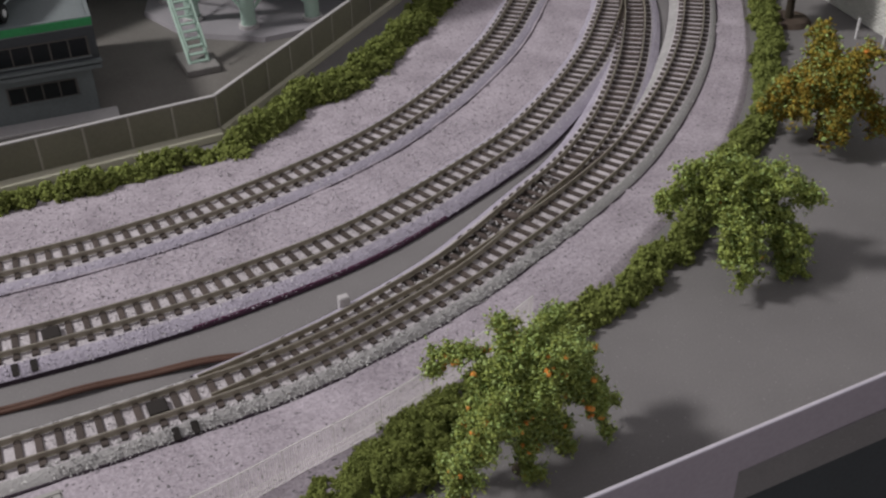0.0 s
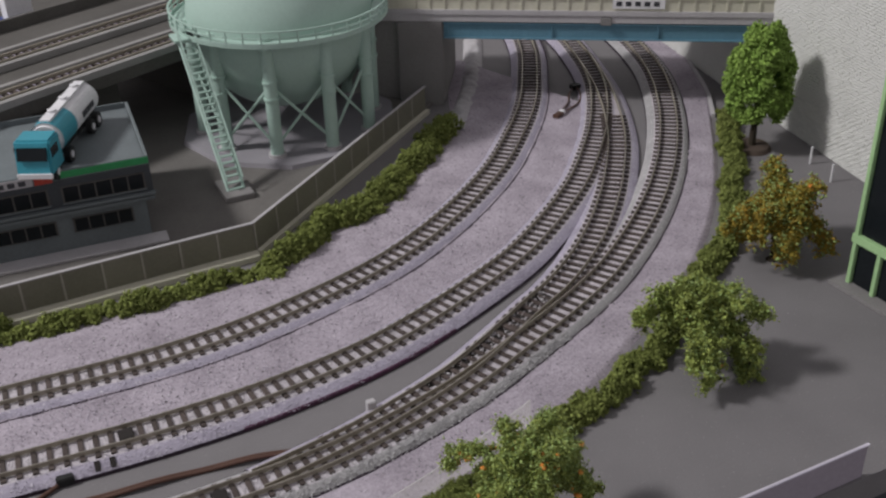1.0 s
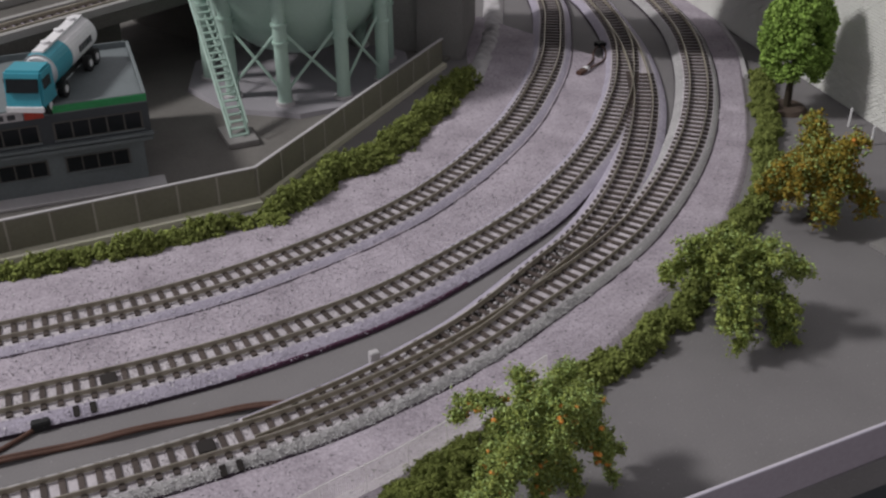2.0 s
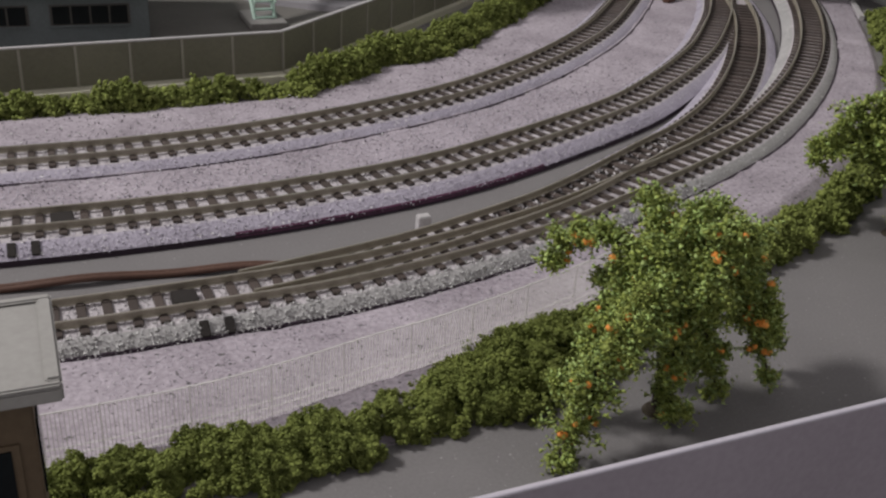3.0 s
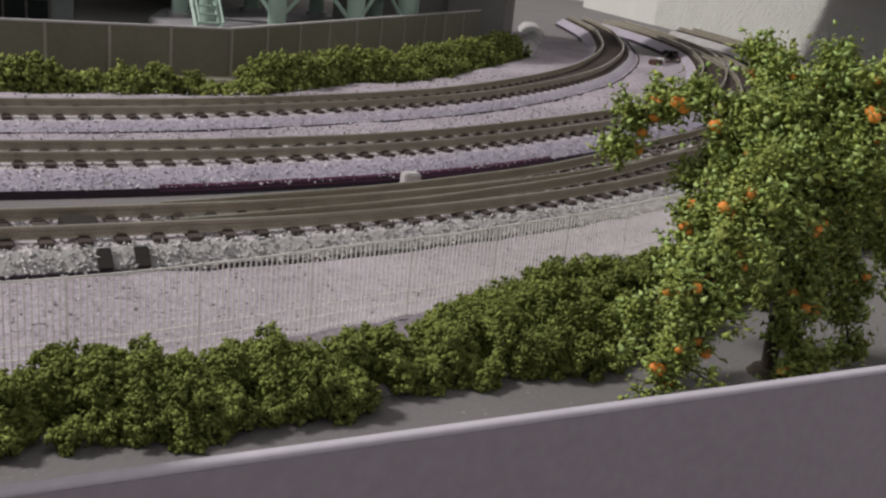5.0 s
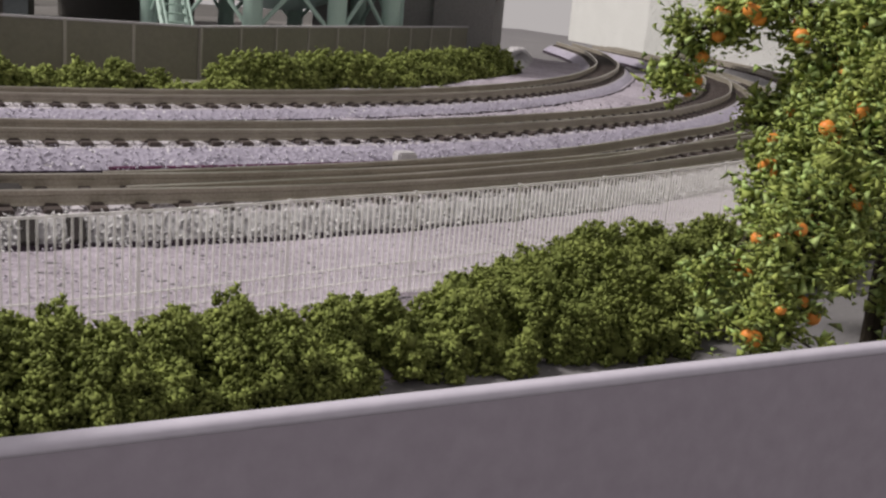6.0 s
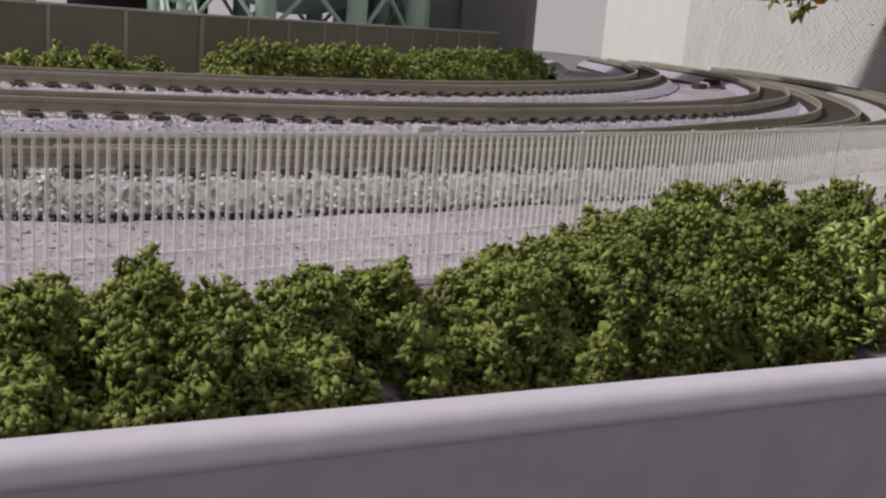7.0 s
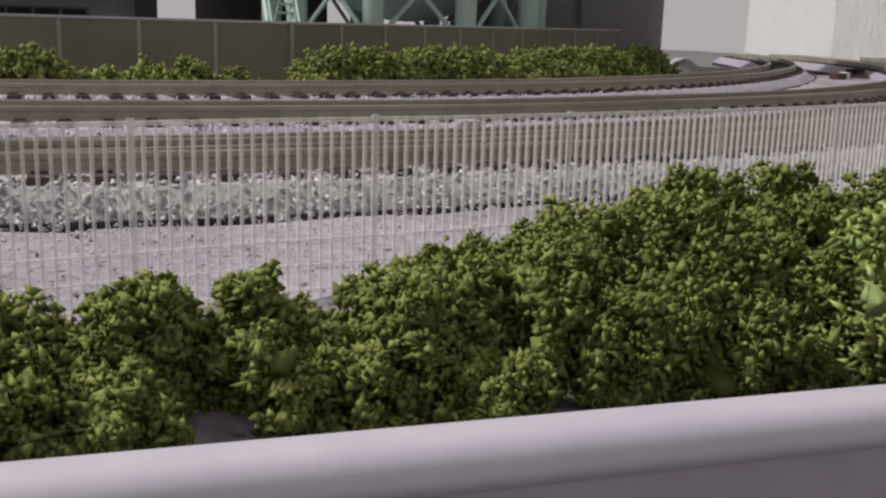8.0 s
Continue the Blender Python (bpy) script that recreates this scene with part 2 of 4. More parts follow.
def crumbs(name, centres, radii, material, parent=None, label="", shape="tetra", rough=0.35, seed=1, flat=1.0, stretch=0.0, smooth=True):
    """Many small jagged lumps in one mesh."""
    rng = np.random.default_rng(seed)
    base, tri = (np.array(a) for a in SOLIDS[shape])
    c, r = np.asarray(centres, float), np.asarray(radii, float)
    n, k = len(c), len(base)
    ang = rng.uniform(0, 6.283, (n, 3))
    ca, sa, cb, sb = np.cos(ang[:, 0]), np.sin(ang[:, 0]), np.cos(ang[:, 1]), np.sin(ang[:, 1])
    rot = np.zeros((n, 3, 3))
    rot[:, 0, 0], rot[:, 0, 1], rot[:, 1, 0], rot[:, 1, 1], rot[:, 2, 2] = ca, -sa, sa, ca, 1
    rot2 = np.zeros((n, 3, 3))
    rot2[:, 0, 0], rot2[:, 1, 1], rot2[:, 1, 2], rot2[:, 2, 1], rot2[:, 2, 2] = 1, cb, -sb, sb, cb
    shp = base[None] * (1 + rng.uniform(-rough, rough, (n, k, 1))) * np.array([1, 1, flat]) * rng.uniform(1 - stretch, 1 + stretch, (n, 1, 3))
    verts = np.einsum("nij,nkj->nki", rot @ rot2, shp) * r[:, None, None] + c[:, None]
    faces = (tri[None] + (np.arange(n) * k)[:, None, None]).reshape(-1, 3)
    me = bpy.data.meshes.new(name)
    verts = verts.reshape(-1, 3)
    me.vertices.add(len(verts))
    me.vertices.foreach_set("co", verts.ravel())
    me.loops.add(faces.size)
    me.loops.foreach_set("vertex_index", faces.ravel().astype(np.int32))
    me.polygons.add(len(faces))
    me.polygons.foreach_set("loop_start", np.arange(0, faces.size, 3, dtype=np.int32))
    me.update(calc_edges=True)
    me.validate()
    return finish(name, me, material, parent, label, smooth=smooth)


# ---- the board ----
LINE = dict(
    a=smooth_line([(-43.46, 19.61), (-25.46, 18.64), (-12.78, 17.9), (-6.48, 17.57), (-0.42, 17.43), (4.35, 18.11), (9.88, 19.83), (14.54, 22.5), (18.93, 26.0), (22.47, 29.81), (25.12, 33.19), (27.3, 36.7), (30.07, 41.8), (32.67, 48.6)], 0.105),
    b=smooth_line([(-44.2, 15.59), (-25.96, 14.5), (-13.03, 13.7), (-6.37, 13.31), (-1.41, 13.09), (2.96, 13.31), (8.04, 14.32), (14.5, 17.05), (18.15, 19.39), (21.55, 22.15), (24.08, 24.76), (27.41, 28.84), (30.79, 34.37), (32.98, 40.26), (34.86, 47.25)], 0.105),
    c=smooth_line([(-45.11, 10.56), (-26.56, 9.39), (-13.38, 8.67), (-6.08, 8.46), (-0.65, 8.45), (3.61, 8.73), (8.5, 9.9), (12.57, 11.56), (15.59, 12.93), (18.55, 14.58), (22.03, 17.17), (25.26, 20.08), (28.47, 23.64), (31.81, 28.21), (34.78, 33.43), (36.7, 38.54), (38.34, 45.12)], 0.105),
    d=smooth_line([(-0.43, 8.48), (1.69, 8.8), (4.03, 9.24), (5.34, 9.57), (6.67, 9.99), (8.05, 10.45), (9.48, 11.02), (11.02, 11.8), (12.69, 12.73), (14.21, 13.59), (16.19, 14.7), (18.8, 16.68), (21.56, 19.39), (24.34, 22.69), (27.24, 26.81), (30.02, 32.09), (32.05, 37.34), (33.53, 42.33), (34.37, 47.37)], 0.105),
)

ground = tagged(part("ground", block(-50, 48, -0.22, 80, -1.2, 0.0), BOARD), "matt grey painted baseboard of the layout", "ground", kind="structure")
rim = tagged(new("rim_board"), "lilac-grey fascia board with its lit top edge coloured paler", "fascia", kind="structure")
rim.matrix_basis = pose(0, 0, 0, 0, 0, 0.85)
part("face", block(-50, 18.9, -0.40, -0.285, -1.15, 1.33), RIMF, rim)
arc = [(c + 0.04 * math.cos(a), 1.335 + 0.04 * math.sin(a)) for c, lo, hi in ((-0.363, math.pi, math.pi / 2), (-0.322, math.pi / 2, 0.0)) for a in np.linspace(lo, hi, 6)]
raw("top_edge", *sweep(np.array([(x, 0.0) for x in np.arange(-50, 19.1, 0.5)]), [(-0.403, 1.315)] + arc + [(-0.282, 1.315)]), RIMT, rim, "white plastic top edge", smooth=True)
tagged(part("table_side", block(-50, 48, 0.02, 80, -14.1, -1.18), NAVY), "dark side of the table under the layout", "table", kind="structure")
# added slab, not seen: keeps world light from below off the fascia
tagged(part("underlight_slab", block(-64, 62, -48, 96, -16.2, -14.05, bevel=0.3), DARKC), "added dark slab under the layout that blocks light from below", "table", kind="structure")

# ---- gravel sheets ----
def sheet(name, left, right, z, material, label, cols=34, wav=0.05, seed=3):
    il, ir = np.linspace(0, len(left) - 1, 260).astype(int), np.linspace(0, len(right) - 1, 260).astype(int)
    rng = np.random.default_rng(seed)
    verts, faces = [], []
    for i, j in zip(il, ir):
        for k in range(cols):
            f = k / (cols - 1)
            p = left[i] * (1 - f) + right[j] * f
            edge = min(1.0, min(f, 1 - f) * 9)
            verts.append((p[0], p[1], 0.004 + z * edge + edge * wav * (noise.noise((p[0] * 1.3, p[1] * 1.3, seed)) + rng.uniform(-0.3, 0.3))))
    for i in range(259):
        for k in range(cols - 1):
            a = i * cols + k
            faces.append((a, a + 1, a + cols + 1, a + cols))
    ob = raw(name, verts, faces, material, smooth=True)
    return tagged(ob, label, "gravel", kind="structure")


def shift(line, off):
    return line + sides(line)[1] * off


BUSH_A = smooth_line([(-42.78, 23.58), (-20.26, 22.58), (-8.48, 22.36), (-4.2, 22.29), (-1.93, 22.17), (-0.26, 22.16), (3.02, 22.22), (5.8, 22.63), (9.05, 24.93), (10.57, 25.28), (12.41, 26.29), (14.66, 28.22), (17.86, 31.1), (19.65, 32.98)])
BUSH_C = smooth_line([(-3.35, 3.09), (-0.79, 2.94), (2.05, 3.05), (4.23, 3.32), (6.79, 4.23), (9.12, 5.4), (11.22, 6.69), (13.52, 7.44), (16.19, 8.52), (19.66, 10.45), (22.87, 12.87), (25.85, 15.09), (28.17, 17.87), (30.26, 20.32), (32.64, 23.35), (34.98, 26.44)])
EDGE_C = smooth_line([(-44.11, 6.1), (-21.65, 4.5), (-6.32, 3.0), (-0.8, 2.85), (4.23, 3.2), (6.79, 4.07), (9.12, 5.4), (11.93, 7.01), (16.16, 9.55), (20.77, 12.21), (25.43, 16.08), (29.63, 20.79), (34.1, 26.87), (36.68, 30.77), (40.56, 39.19), (41.75, 43.64)])
sheet("gravel_inner", np.vstack([at_x(BUSH_A, -45, 18.2), smooth_line([(19.94, 32.79), (21.6, 36.91), (24.88, 43.89)])]), at_x(shift(LINE["b"], -0.75), -45, 29), 0.24, GRAVEL, "fine lilac-grey gravel strewn between the inner tracks")
sheet("gravel_outer", shift(LINE["c"], -0.75), EDGE_C, 0.16, GRAVEL, "fine lilac-grey gravel strewn outside the outer track", seed=8)


# ---- tracks ----
def sleeper_mesh(length):
    bm = block(-0.1, 0.1, -length / 2, length / 2, 0.36, 0.51, bevel=0.012)
    for s in (-1, 1):
        box(bm, -0.07, 0.07, s * 0.45 - 0.11, s * 0.45 + 0.11, 0.50, 0.53)
    me = bpy.data.meshes.new("sleeper")
    bm.to_mesh(me)
    bm.free()
    me.transform(Matrix.Scale(U, 4))
    me.materials.append(TIE)
    return me


TIES = [sleeper_mesh(1.52 + 0.2 * k) for k in range(6)]


def rail_profile(off, top=0.68):
    return [(off - 0.042, 0.50), (off + 0.042, 0.50), (off + 0.016, 0.53), (off + 0.016, top - 0.07), (off + 0.027, top - 0.05), (off + 0.027, top),
            (off - 0.027, top), (off - 0.027, top - 0.05), (off - 0.016, top - 0.07), (off - 0.016, 0.53)]


def track(name, line, label, lo, hi, bed=True, edge=1.22, ties=None, lip=LIP, foot=0.0, low=0.0, strip=None, wide=None):
    t = thing(name, 0, 0, 0, 0, label, "railway track", "model railway tracks")
    ln = at_x(line, lo, hi)
    if bed:
        part_bed = raw("roadbed", *sweep(ln, [(-edge, 0.15 - low), (-0.86, 0.43 - low), (0.86, 0.43 - low), (1.22, 0.15 - low)], closed=False), BALLAST if edge > 1.2 else GREYBED, t, "speckled grey ballast roadbed", smooth=True)
        raw("ballast_top", *sweep(ln, [(-0.84, 0.425 - low), (-0.80, 0.438 - low), (0.80, 0.438 - low), (0.84, 0.425 - low)], closed=False), BEDTOP, part_bed, "pale ballast between the sleepers", smooth=True)
        if strip:
            raw("colour_strip", *sweep(at_x(ln, *strip), [(-1.25, 0.09), (-1.205, 0.185), (-1.17, 0.205), (-1.12, 0.1)]), MAGENTA, t, "magenta strip along the roadbed foot")
        if foot:
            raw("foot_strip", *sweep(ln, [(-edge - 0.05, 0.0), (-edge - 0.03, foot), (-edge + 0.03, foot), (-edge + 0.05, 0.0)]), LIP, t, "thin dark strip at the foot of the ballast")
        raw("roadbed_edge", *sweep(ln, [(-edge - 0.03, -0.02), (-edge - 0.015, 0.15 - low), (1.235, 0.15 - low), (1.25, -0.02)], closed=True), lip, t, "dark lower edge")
    for s in (-0.475, 0.475):
        rail = raw("rail", *sweep(ln, rail_profile(s)), RAIL, t, "brown weathered rail")
        raw("rail_head", *sweep(ln, [(s - 0.025, 0.679), (s - 0.02, 0.693), (s + 0.02, 0.693), (s + 0.025, 0.679)]), RAILHEAD, rail, "worn shiny rail top")
    d, nn = sides(ln)
    i = 2
    picks = []
    while i < len(ln) - 2:
        picks.append(i)
        i += 5
    for i in picks:
        if ties and not ties(ln[i]):
            continue
        longer = 0
        if wide and 1.3 < ln[i][0]:
            gap = np.hypot(*(LINE[wide] - ln[i]).T).min()
            longer = min(5, int(gap / 0.2)) if gap < 1.0 else 0
        at = ln[i] + nn[i] * 0.1 * longer
        ob = new("sleeper", TIES[longer])
        ob.parent = t
        ob.matrix_basis = pose(at[0] * U, at[1] * U, -0.3 * low * U, 0, 0, math.degrees(math.atan2(d[i][1], d[i][0])))
    return t


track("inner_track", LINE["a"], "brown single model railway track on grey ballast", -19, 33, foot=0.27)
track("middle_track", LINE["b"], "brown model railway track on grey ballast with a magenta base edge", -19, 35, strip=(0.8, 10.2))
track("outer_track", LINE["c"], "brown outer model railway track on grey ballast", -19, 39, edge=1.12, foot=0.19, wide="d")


def clear_of(other, gap):
    return lambda p: np.hypot(*(LINE[other] - p).T).min() > gap


branch = track("turnout_branch", LINE["d"], "diverging branch of the turnout joining the middle track", 0.5, 36, low=0.03, ties=lambda p: clear_of("c", 1.0)(p) and clear_of("b", 0.75)(p))

raw("turnout_base", *sweep(at_x(LINE["d"], 7.6, 15.2), [(-0.5, 0.40), (-0.48, 0.432), (0.72, 0.432), (0.74, 0.40)]), COVERM, branch, "black plastic base of the points")

# ---- foliage ----
def foam(seed, length, depth, height, count, size):
    """A torn sponge clump: lumps, knobs on the lumps and crumbs on the knobs. Gives lumps, knobs and crumbs as centres and radii, and the lump of each crumb."""
    rng = np.random.default_rng(seed)
    lumps = []
    for k in range(18):
        x, y = rng.uniform(-0.5, 0.5), rng.uniform(-0.5, 0.5)
        full = (1 - 0.55 * (2 * y) ** 2) * (1 - 0.35 * (2 * x) ** 4) * rng.uniform(0.52, 1.0)
        r = rng.uniform(0.18, 0.34) * height
        top = max(height * full - 1.15 * r, 0.35 * r)
        lumps.append((x * length, y * depth, top, r))
        while top > 0.9 * r:
            top -= 0.95 * r
            lumps.append((x * length * 1.02, y * depth * 1.04, max(top, 0.3 * r), r * rng.uniform(0.9, 1.15)))
    lumps = np.array(lumps)
    w = lumps[:, 3] ** 2
    nk = 17 * len(lumps)
    of = rng.choice(len(lumps), nk, p=w / w.sum())
    way = rng.normal(size=(nk, 3)) + np.array([0, 0, 0.35])
    way /= np.linalg.norm(way, axis=1)[:, None]
    kr = lumps[of, 3] * rng.uniform(0.16, 0.44, nk)
    kc = lumps[of, :3] + way * (lumps[of, 3] * rng.uniform(0.62, 1.12, nk))[:, None]
    w = kr ** 2
    k = rng.choice(nk, count, p=w / w.sum())
    out = rng.normal(size=(count, 3)) + way[k] * 0.9
    out /= np.linalg.norm(out, axis=1)[:, None]
    c = kc[k] + out * (kr[k] * rng.choice([1.0, 1.0, 1.0, 1.25], count) * rng.uniform(0.6, 1.25, count))[:, None]
    for p in (kc, c):
        p[:, 2] = np.abs(p[:, 2]) + 0.012
    return (lumps[:, :3], lumps[:, 3] * 0.5), (kc, kr * 0.6), (c, np.clip(rng.lognormal(-0.1, 0.4, count), 0.4, 1.7) * size), of[k]


def bush_kind(seed, length, count, size, height=0.95, depth=0.9):
    length, height = 1.1 * length, 1.1 * height
    b = thing("foam_bush", 0, 0, 0, 0, "olive-green foam clump bush glued to the board", "bush")
    lumps, knobs, (c, r), of = foam(seed, length, depth, height, count, size)
    heart = crumbs("heart", *lumps, BUSH, b, shape="octa", rough=0.3, seed=seed, stretch=0.15)
    crumbs("knob", *knobs, BUSH, heart, shape="octa", rough=0.4, seed=seed + 5, stretch=0.25)
    for w in range(3):
        crumbs("tuft", c[of % 3 == w], r[of % 3 == w], BUSH, b, shape="tetra", rough=0.5, seed=seed + w, stretch=0.6)
    return b


def bush_row(line, kinds, step, group, lo, hi, jitter=0.15, order=None):
    rng = np.random.default_rng(5)
    d, _ = sides(line)
    s = np.r_[0, np.cumsum(np.hypot(*np.diff(line, axis=0).T))]
    n, first = 0, {}
    for q in np.arange(0.5, s[-1], step):
        i = int(np.searchsorted(s, q))
        if not lo <= line[i][0] <= hi:
            continue
        k = order[n % len(order)] if order else n % len(kinds)
        turn = math.degrees(math.atan2(d[i][1], d[i][0])) + (180 if rng.random() < 0.5 else 0) + rng.uniform(-12, 12)
        m = pose((line[i][0] + rng.uniform(-jitter, jitter)) * U, (line[i][1] + rng.uniform(-jitter, jitter)) * U, 0.0, 0, 0, turn)
        if k not in first:
            first[k] = kinds[k]
            kinds[k].matrix_basis = m
            tagged(kinds[k], group=group)
        else:
            copy_thing(kinds[k], m)
        n += 1


FRONT = smooth_line([(-4.55, 3.35), (-2.46, 3.25), (-0.78, 3.17), (1.14, 3.24), (2.51, 3.5), (3.77, 3.75), (4.93, 4.06), (6.32, 4.65), (7.71, 5.18)])
near_kinds = [bush_kind(11 + i, (1.5, 1.45, 1.3, 1.5, 1.5, 1.35)[i], 21000, 0.0185, (0.66, 0.74, 0.58, 0.96, 0.9, 1.02)[i], (1.4, 1.45, 1.35, 1.9, 1.8, 1.9)[i]) for i in range(6)]
bush_row(FRONT, near_kinds, 0.72, "bushes along the front edge", -4.5, 8.2, jitter=0.07, order=[1, 0, 2, 1, 0, 1, 0, 1, 0, 2, 1, 4, 3, 5, 3, 4])
mid_kinds = [bush_kind(31 + i, 1.5, 4200, 0.039, (0.75, 0.92, 0.7, 0.85)[i], 0.9) for i in range(4)]
bush_row(at_x(BUSH_C, 8.3, 36), mid_kinds, 1.15, "bushes along the outer track", 8.3, 36)
wall_kinds = [bush_kind(51 + i, (1.3, 1.9, 1.2, 1.9)[i], 4200, 0.043, (0.72, 1.02, 0.56, 1.12)[i], 1.0) for i in range(4)]
bush_row(at_x(BUSH_A, -13, 5.5), wall_kinds, 1.7, "bushes under the boundary wall", -13, 5.5, jitter=0.25)
more_kinds = [bush_kind(61 + i, 1.9, 4400, 0.045, (1.15, 1.45, 1.3)[i], 1.1) for i in range(3)]
bush_row(at_x(BUSH_A, 5.2, 20), more_kinds, 1.2, "bushes under the boundary wall", 5.2, 20)


def limb_path(rng, start, way, length, droop, n=9, wob=0.26):
    p, d = Vector(start), Vector(way).normalized()
    out = [p.copy()]
    for i in range(n):
        d = (d + Vector((rng.uniform(-wob, wob), rng.uniform(-wob, wob), rng.uniform(-wob, wob) - droop * (i + 1) / n))).normalized()
        p = p + d * (length / n)
        p.z = max(p.z, 0.18)
        out.append(p.copy())
    return out


def arch(rng, start, end, bulge, n=9):
    """A limb that bows up by bulge on its way from start to end."""
    a, b = Vector(start), Vector(end)
    m = a.lerp(b, 0.55) + Vector((0, 0, bulge * 1.4))
    out = []
    for i in range(n + 1):
        f = i / n
        wave = Vector([rng.uniform(-0.07, 0.07) for _ in range(3)]) if 0 < i < n else Vector()
        out.append(a * (1 - f) ** 2 + m * 2 * f * (1 - f) + b * f * f + wave)
    return out


def branchy_tree(name, x, y, seed, limbs, material, label, flakes=0, berries=0, size=0.06, per=260, base=0.25, tall=0.95, puff=0.34, wob=0.26, grow=1.0):
    """A wire tree: a short trunk, long arching limbs and foam along them. limbs: (way, length, droop)."""
    rng = random.Random(seed)
    nr = np.random.default_rng(seed)
    t = thing(name, x, y, 0, 0, label, "tree", "trees on the layout", size=grow)
    bm = bmesh.new()
    bmesh.ops.create_cone(bm, cap_ends=True, segments=18, radius1=base, radius2=base * 0.75, depth=0.08, matrix=Matrix.Translation((0, 0, 0.045)))
    top = Vector((rng.uniform(-0.1, 0.1), rng.uniform(-0.1, 0.1), tall))
    rod(bm, (0, 0, 0.0), top, 0.1, 0.065)
    part("trunk", bm, BARK, t, "dark wire trunk on a small round base")
    c, r, fl, be = [], [], [], []
    for spec in limbs:
        path = arch(rng, top, *spec) if len(spec) == 2 else limb_path(rng, top, *spec, wob=wob)
        bm = bmesh.new()
        for i, (a, b) in enumerate(zip(path[:-1], path[1:])):
            rod(bm, a, b, 0.05 - 0.004 * i, n=6)
        limb = part("limb", bm, BARK, t)
        twigs = bmesh.new()
        full = rng.uniform(0.65, 1.25)
        for i, p in enumerate(path[1:], 1):
            for _ in range(3 if i < 2 else 6):
                way2 = Vector((rng.gauss(0, 1), rng.gauss(0, 1), rng.gauss(0.1, 0.8))).normalized()
                reach = full * puff * rng.uniform(0.35, 1.5) * (1.15 - 0.05 * i)
                tipp = p + way2 * reach - Vector((0, 0, 0.25 * reach))
                rod(twigs, p, tipp, 0.014, 0.007, n=3)
                n = int(per / 6 * rng.uniform(0.4, 1.6))
                f = nr.uniform(0.25, 1.08, (n, 1)) ** 0.7
                off = nr.normal(size=(n, 3)) * (0.045 + 0.14 * puff * nr.random((n, 1)))
                q = np.array(p) * (1 - f) + np.array(tipp) * f + off
                q[:, 2] = np.abs(q[:, 2]) + 0.03
                c.append(q)
                r.append(np.clip(nr.lognormal(-0.1, 0.35, n), 0.5, 1.8) * size)
                if flakes:
                    m = int(flakes * rng.uniform(0.2, 1.8))
                    fl.append(q[-m:] + off[-m:] * 0.5 if m else q[:0])
                if berries and rng.random() < berries / 4:
                    be.append(q[:rng.randint(1, 4)] * 0.5 + np.array(tipp) * 0.5)
        part("twig", twigs, BARK, limb)
    crumbs("foliage", np.vstack(c), np.concatenate(r), material, t, shape="tetra", rough=0.4, seed=seed, stretch=0.5, flat=0.22, smooth=False)
    if fl:
        q = np.vstack(fl)
        q[:, 2] = np.abs(q[:, 2]) + 0.03
        tagged(crumbs("flake_foliage", q, nr.uniform(0.6, 1.5, len(q)) * size * 1.25, FLAKE, t, "pale flat leaf flakes", "tetra", 0.3, seed + 1, flat=0.15, smooth=False), kind="stuff")
    if be:
        bm = bmesh.new()
        bmesh.ops.create_icosphere(bm, subdivisions=2, radius=0.066)
        first = None
        for q in np.vstack(be):
            if first is None:
                first = part("fruit", bm, BERRY, t, "orange fruit", smooth=True)
                ob = first
            else:
                ob = new("fruit", first.data)
                ob.parent = t
            ob.matrix_basis = pose(*(q * U)) @ Matrix.Scale(rng.uniform(0.6, 1.15), 4)
    return t


def spread(seed, n, lo, hi, droop=(0.5, 1.0), lift=(0.5, 1.6)):
    """Limbs all round a trunk."""
    g = random.Random(seed)
    out = []
    for i in range(n):
        a = 2 * math.pi * (i + g.uniform(-0.3, 0.3)) / n
        out.append(((math.cos(a), math.sin(a), g.uniform(*lift)), g.uniform(lo, hi), g.uniform(*droop)))
    return out


ARMS = [((-1.5, 1.65, 2.4), 1.05), ((-0.7, 1.1, 2.0), 0.6), ((-0.95, 0.45, 1.7), 0.6), ((-2.2, -0.9, 0.8), 0.6), ((-1.75, 0.3, 0.8), 0.5), ((-2.4, -0.9, 0.35), 0.9), ((-0.1, -0.5, 0.35), 0.2),
        ((0.5, 0.0, 0.8), 0.3), ((1.15, -0.1, 0.25), 0.8), ((2.5, 0.4, 0.7), 1.2), ((1.7, -0.5, 1.9), 0.8), ((2.2, 0.8, 2.0), 0.9), ((0.0, 0.9, 3.55), 0.2), ((0.75, -0.5, 3.6), 0.2), ((1.46, 1.4, 3.0), 0.4),
        ((0.3, 0.2, 3.7), 0.1), ((-0.5, 0.3, 3.1), 0.3), ((1.4, 0.2, 3.2), 0.3), ((-0.8, -0.3, 2.4), 0.5), ((0.3, -0.6, 2.3), 0.6), ((1.9, 0.0, 1.2), 0.8), ((2.2, -0.1, 0.4), 1.2)]
branchy_tree("foam_tree", 7.2, 2.39, 71, ARMS, LEAFA, "yellow-green foam tree with orange fruit by the front edge",
             flakes=12, berries=0.5, size=0.033, per=460, tall=2.35, puff=0.36, grow=1.13)
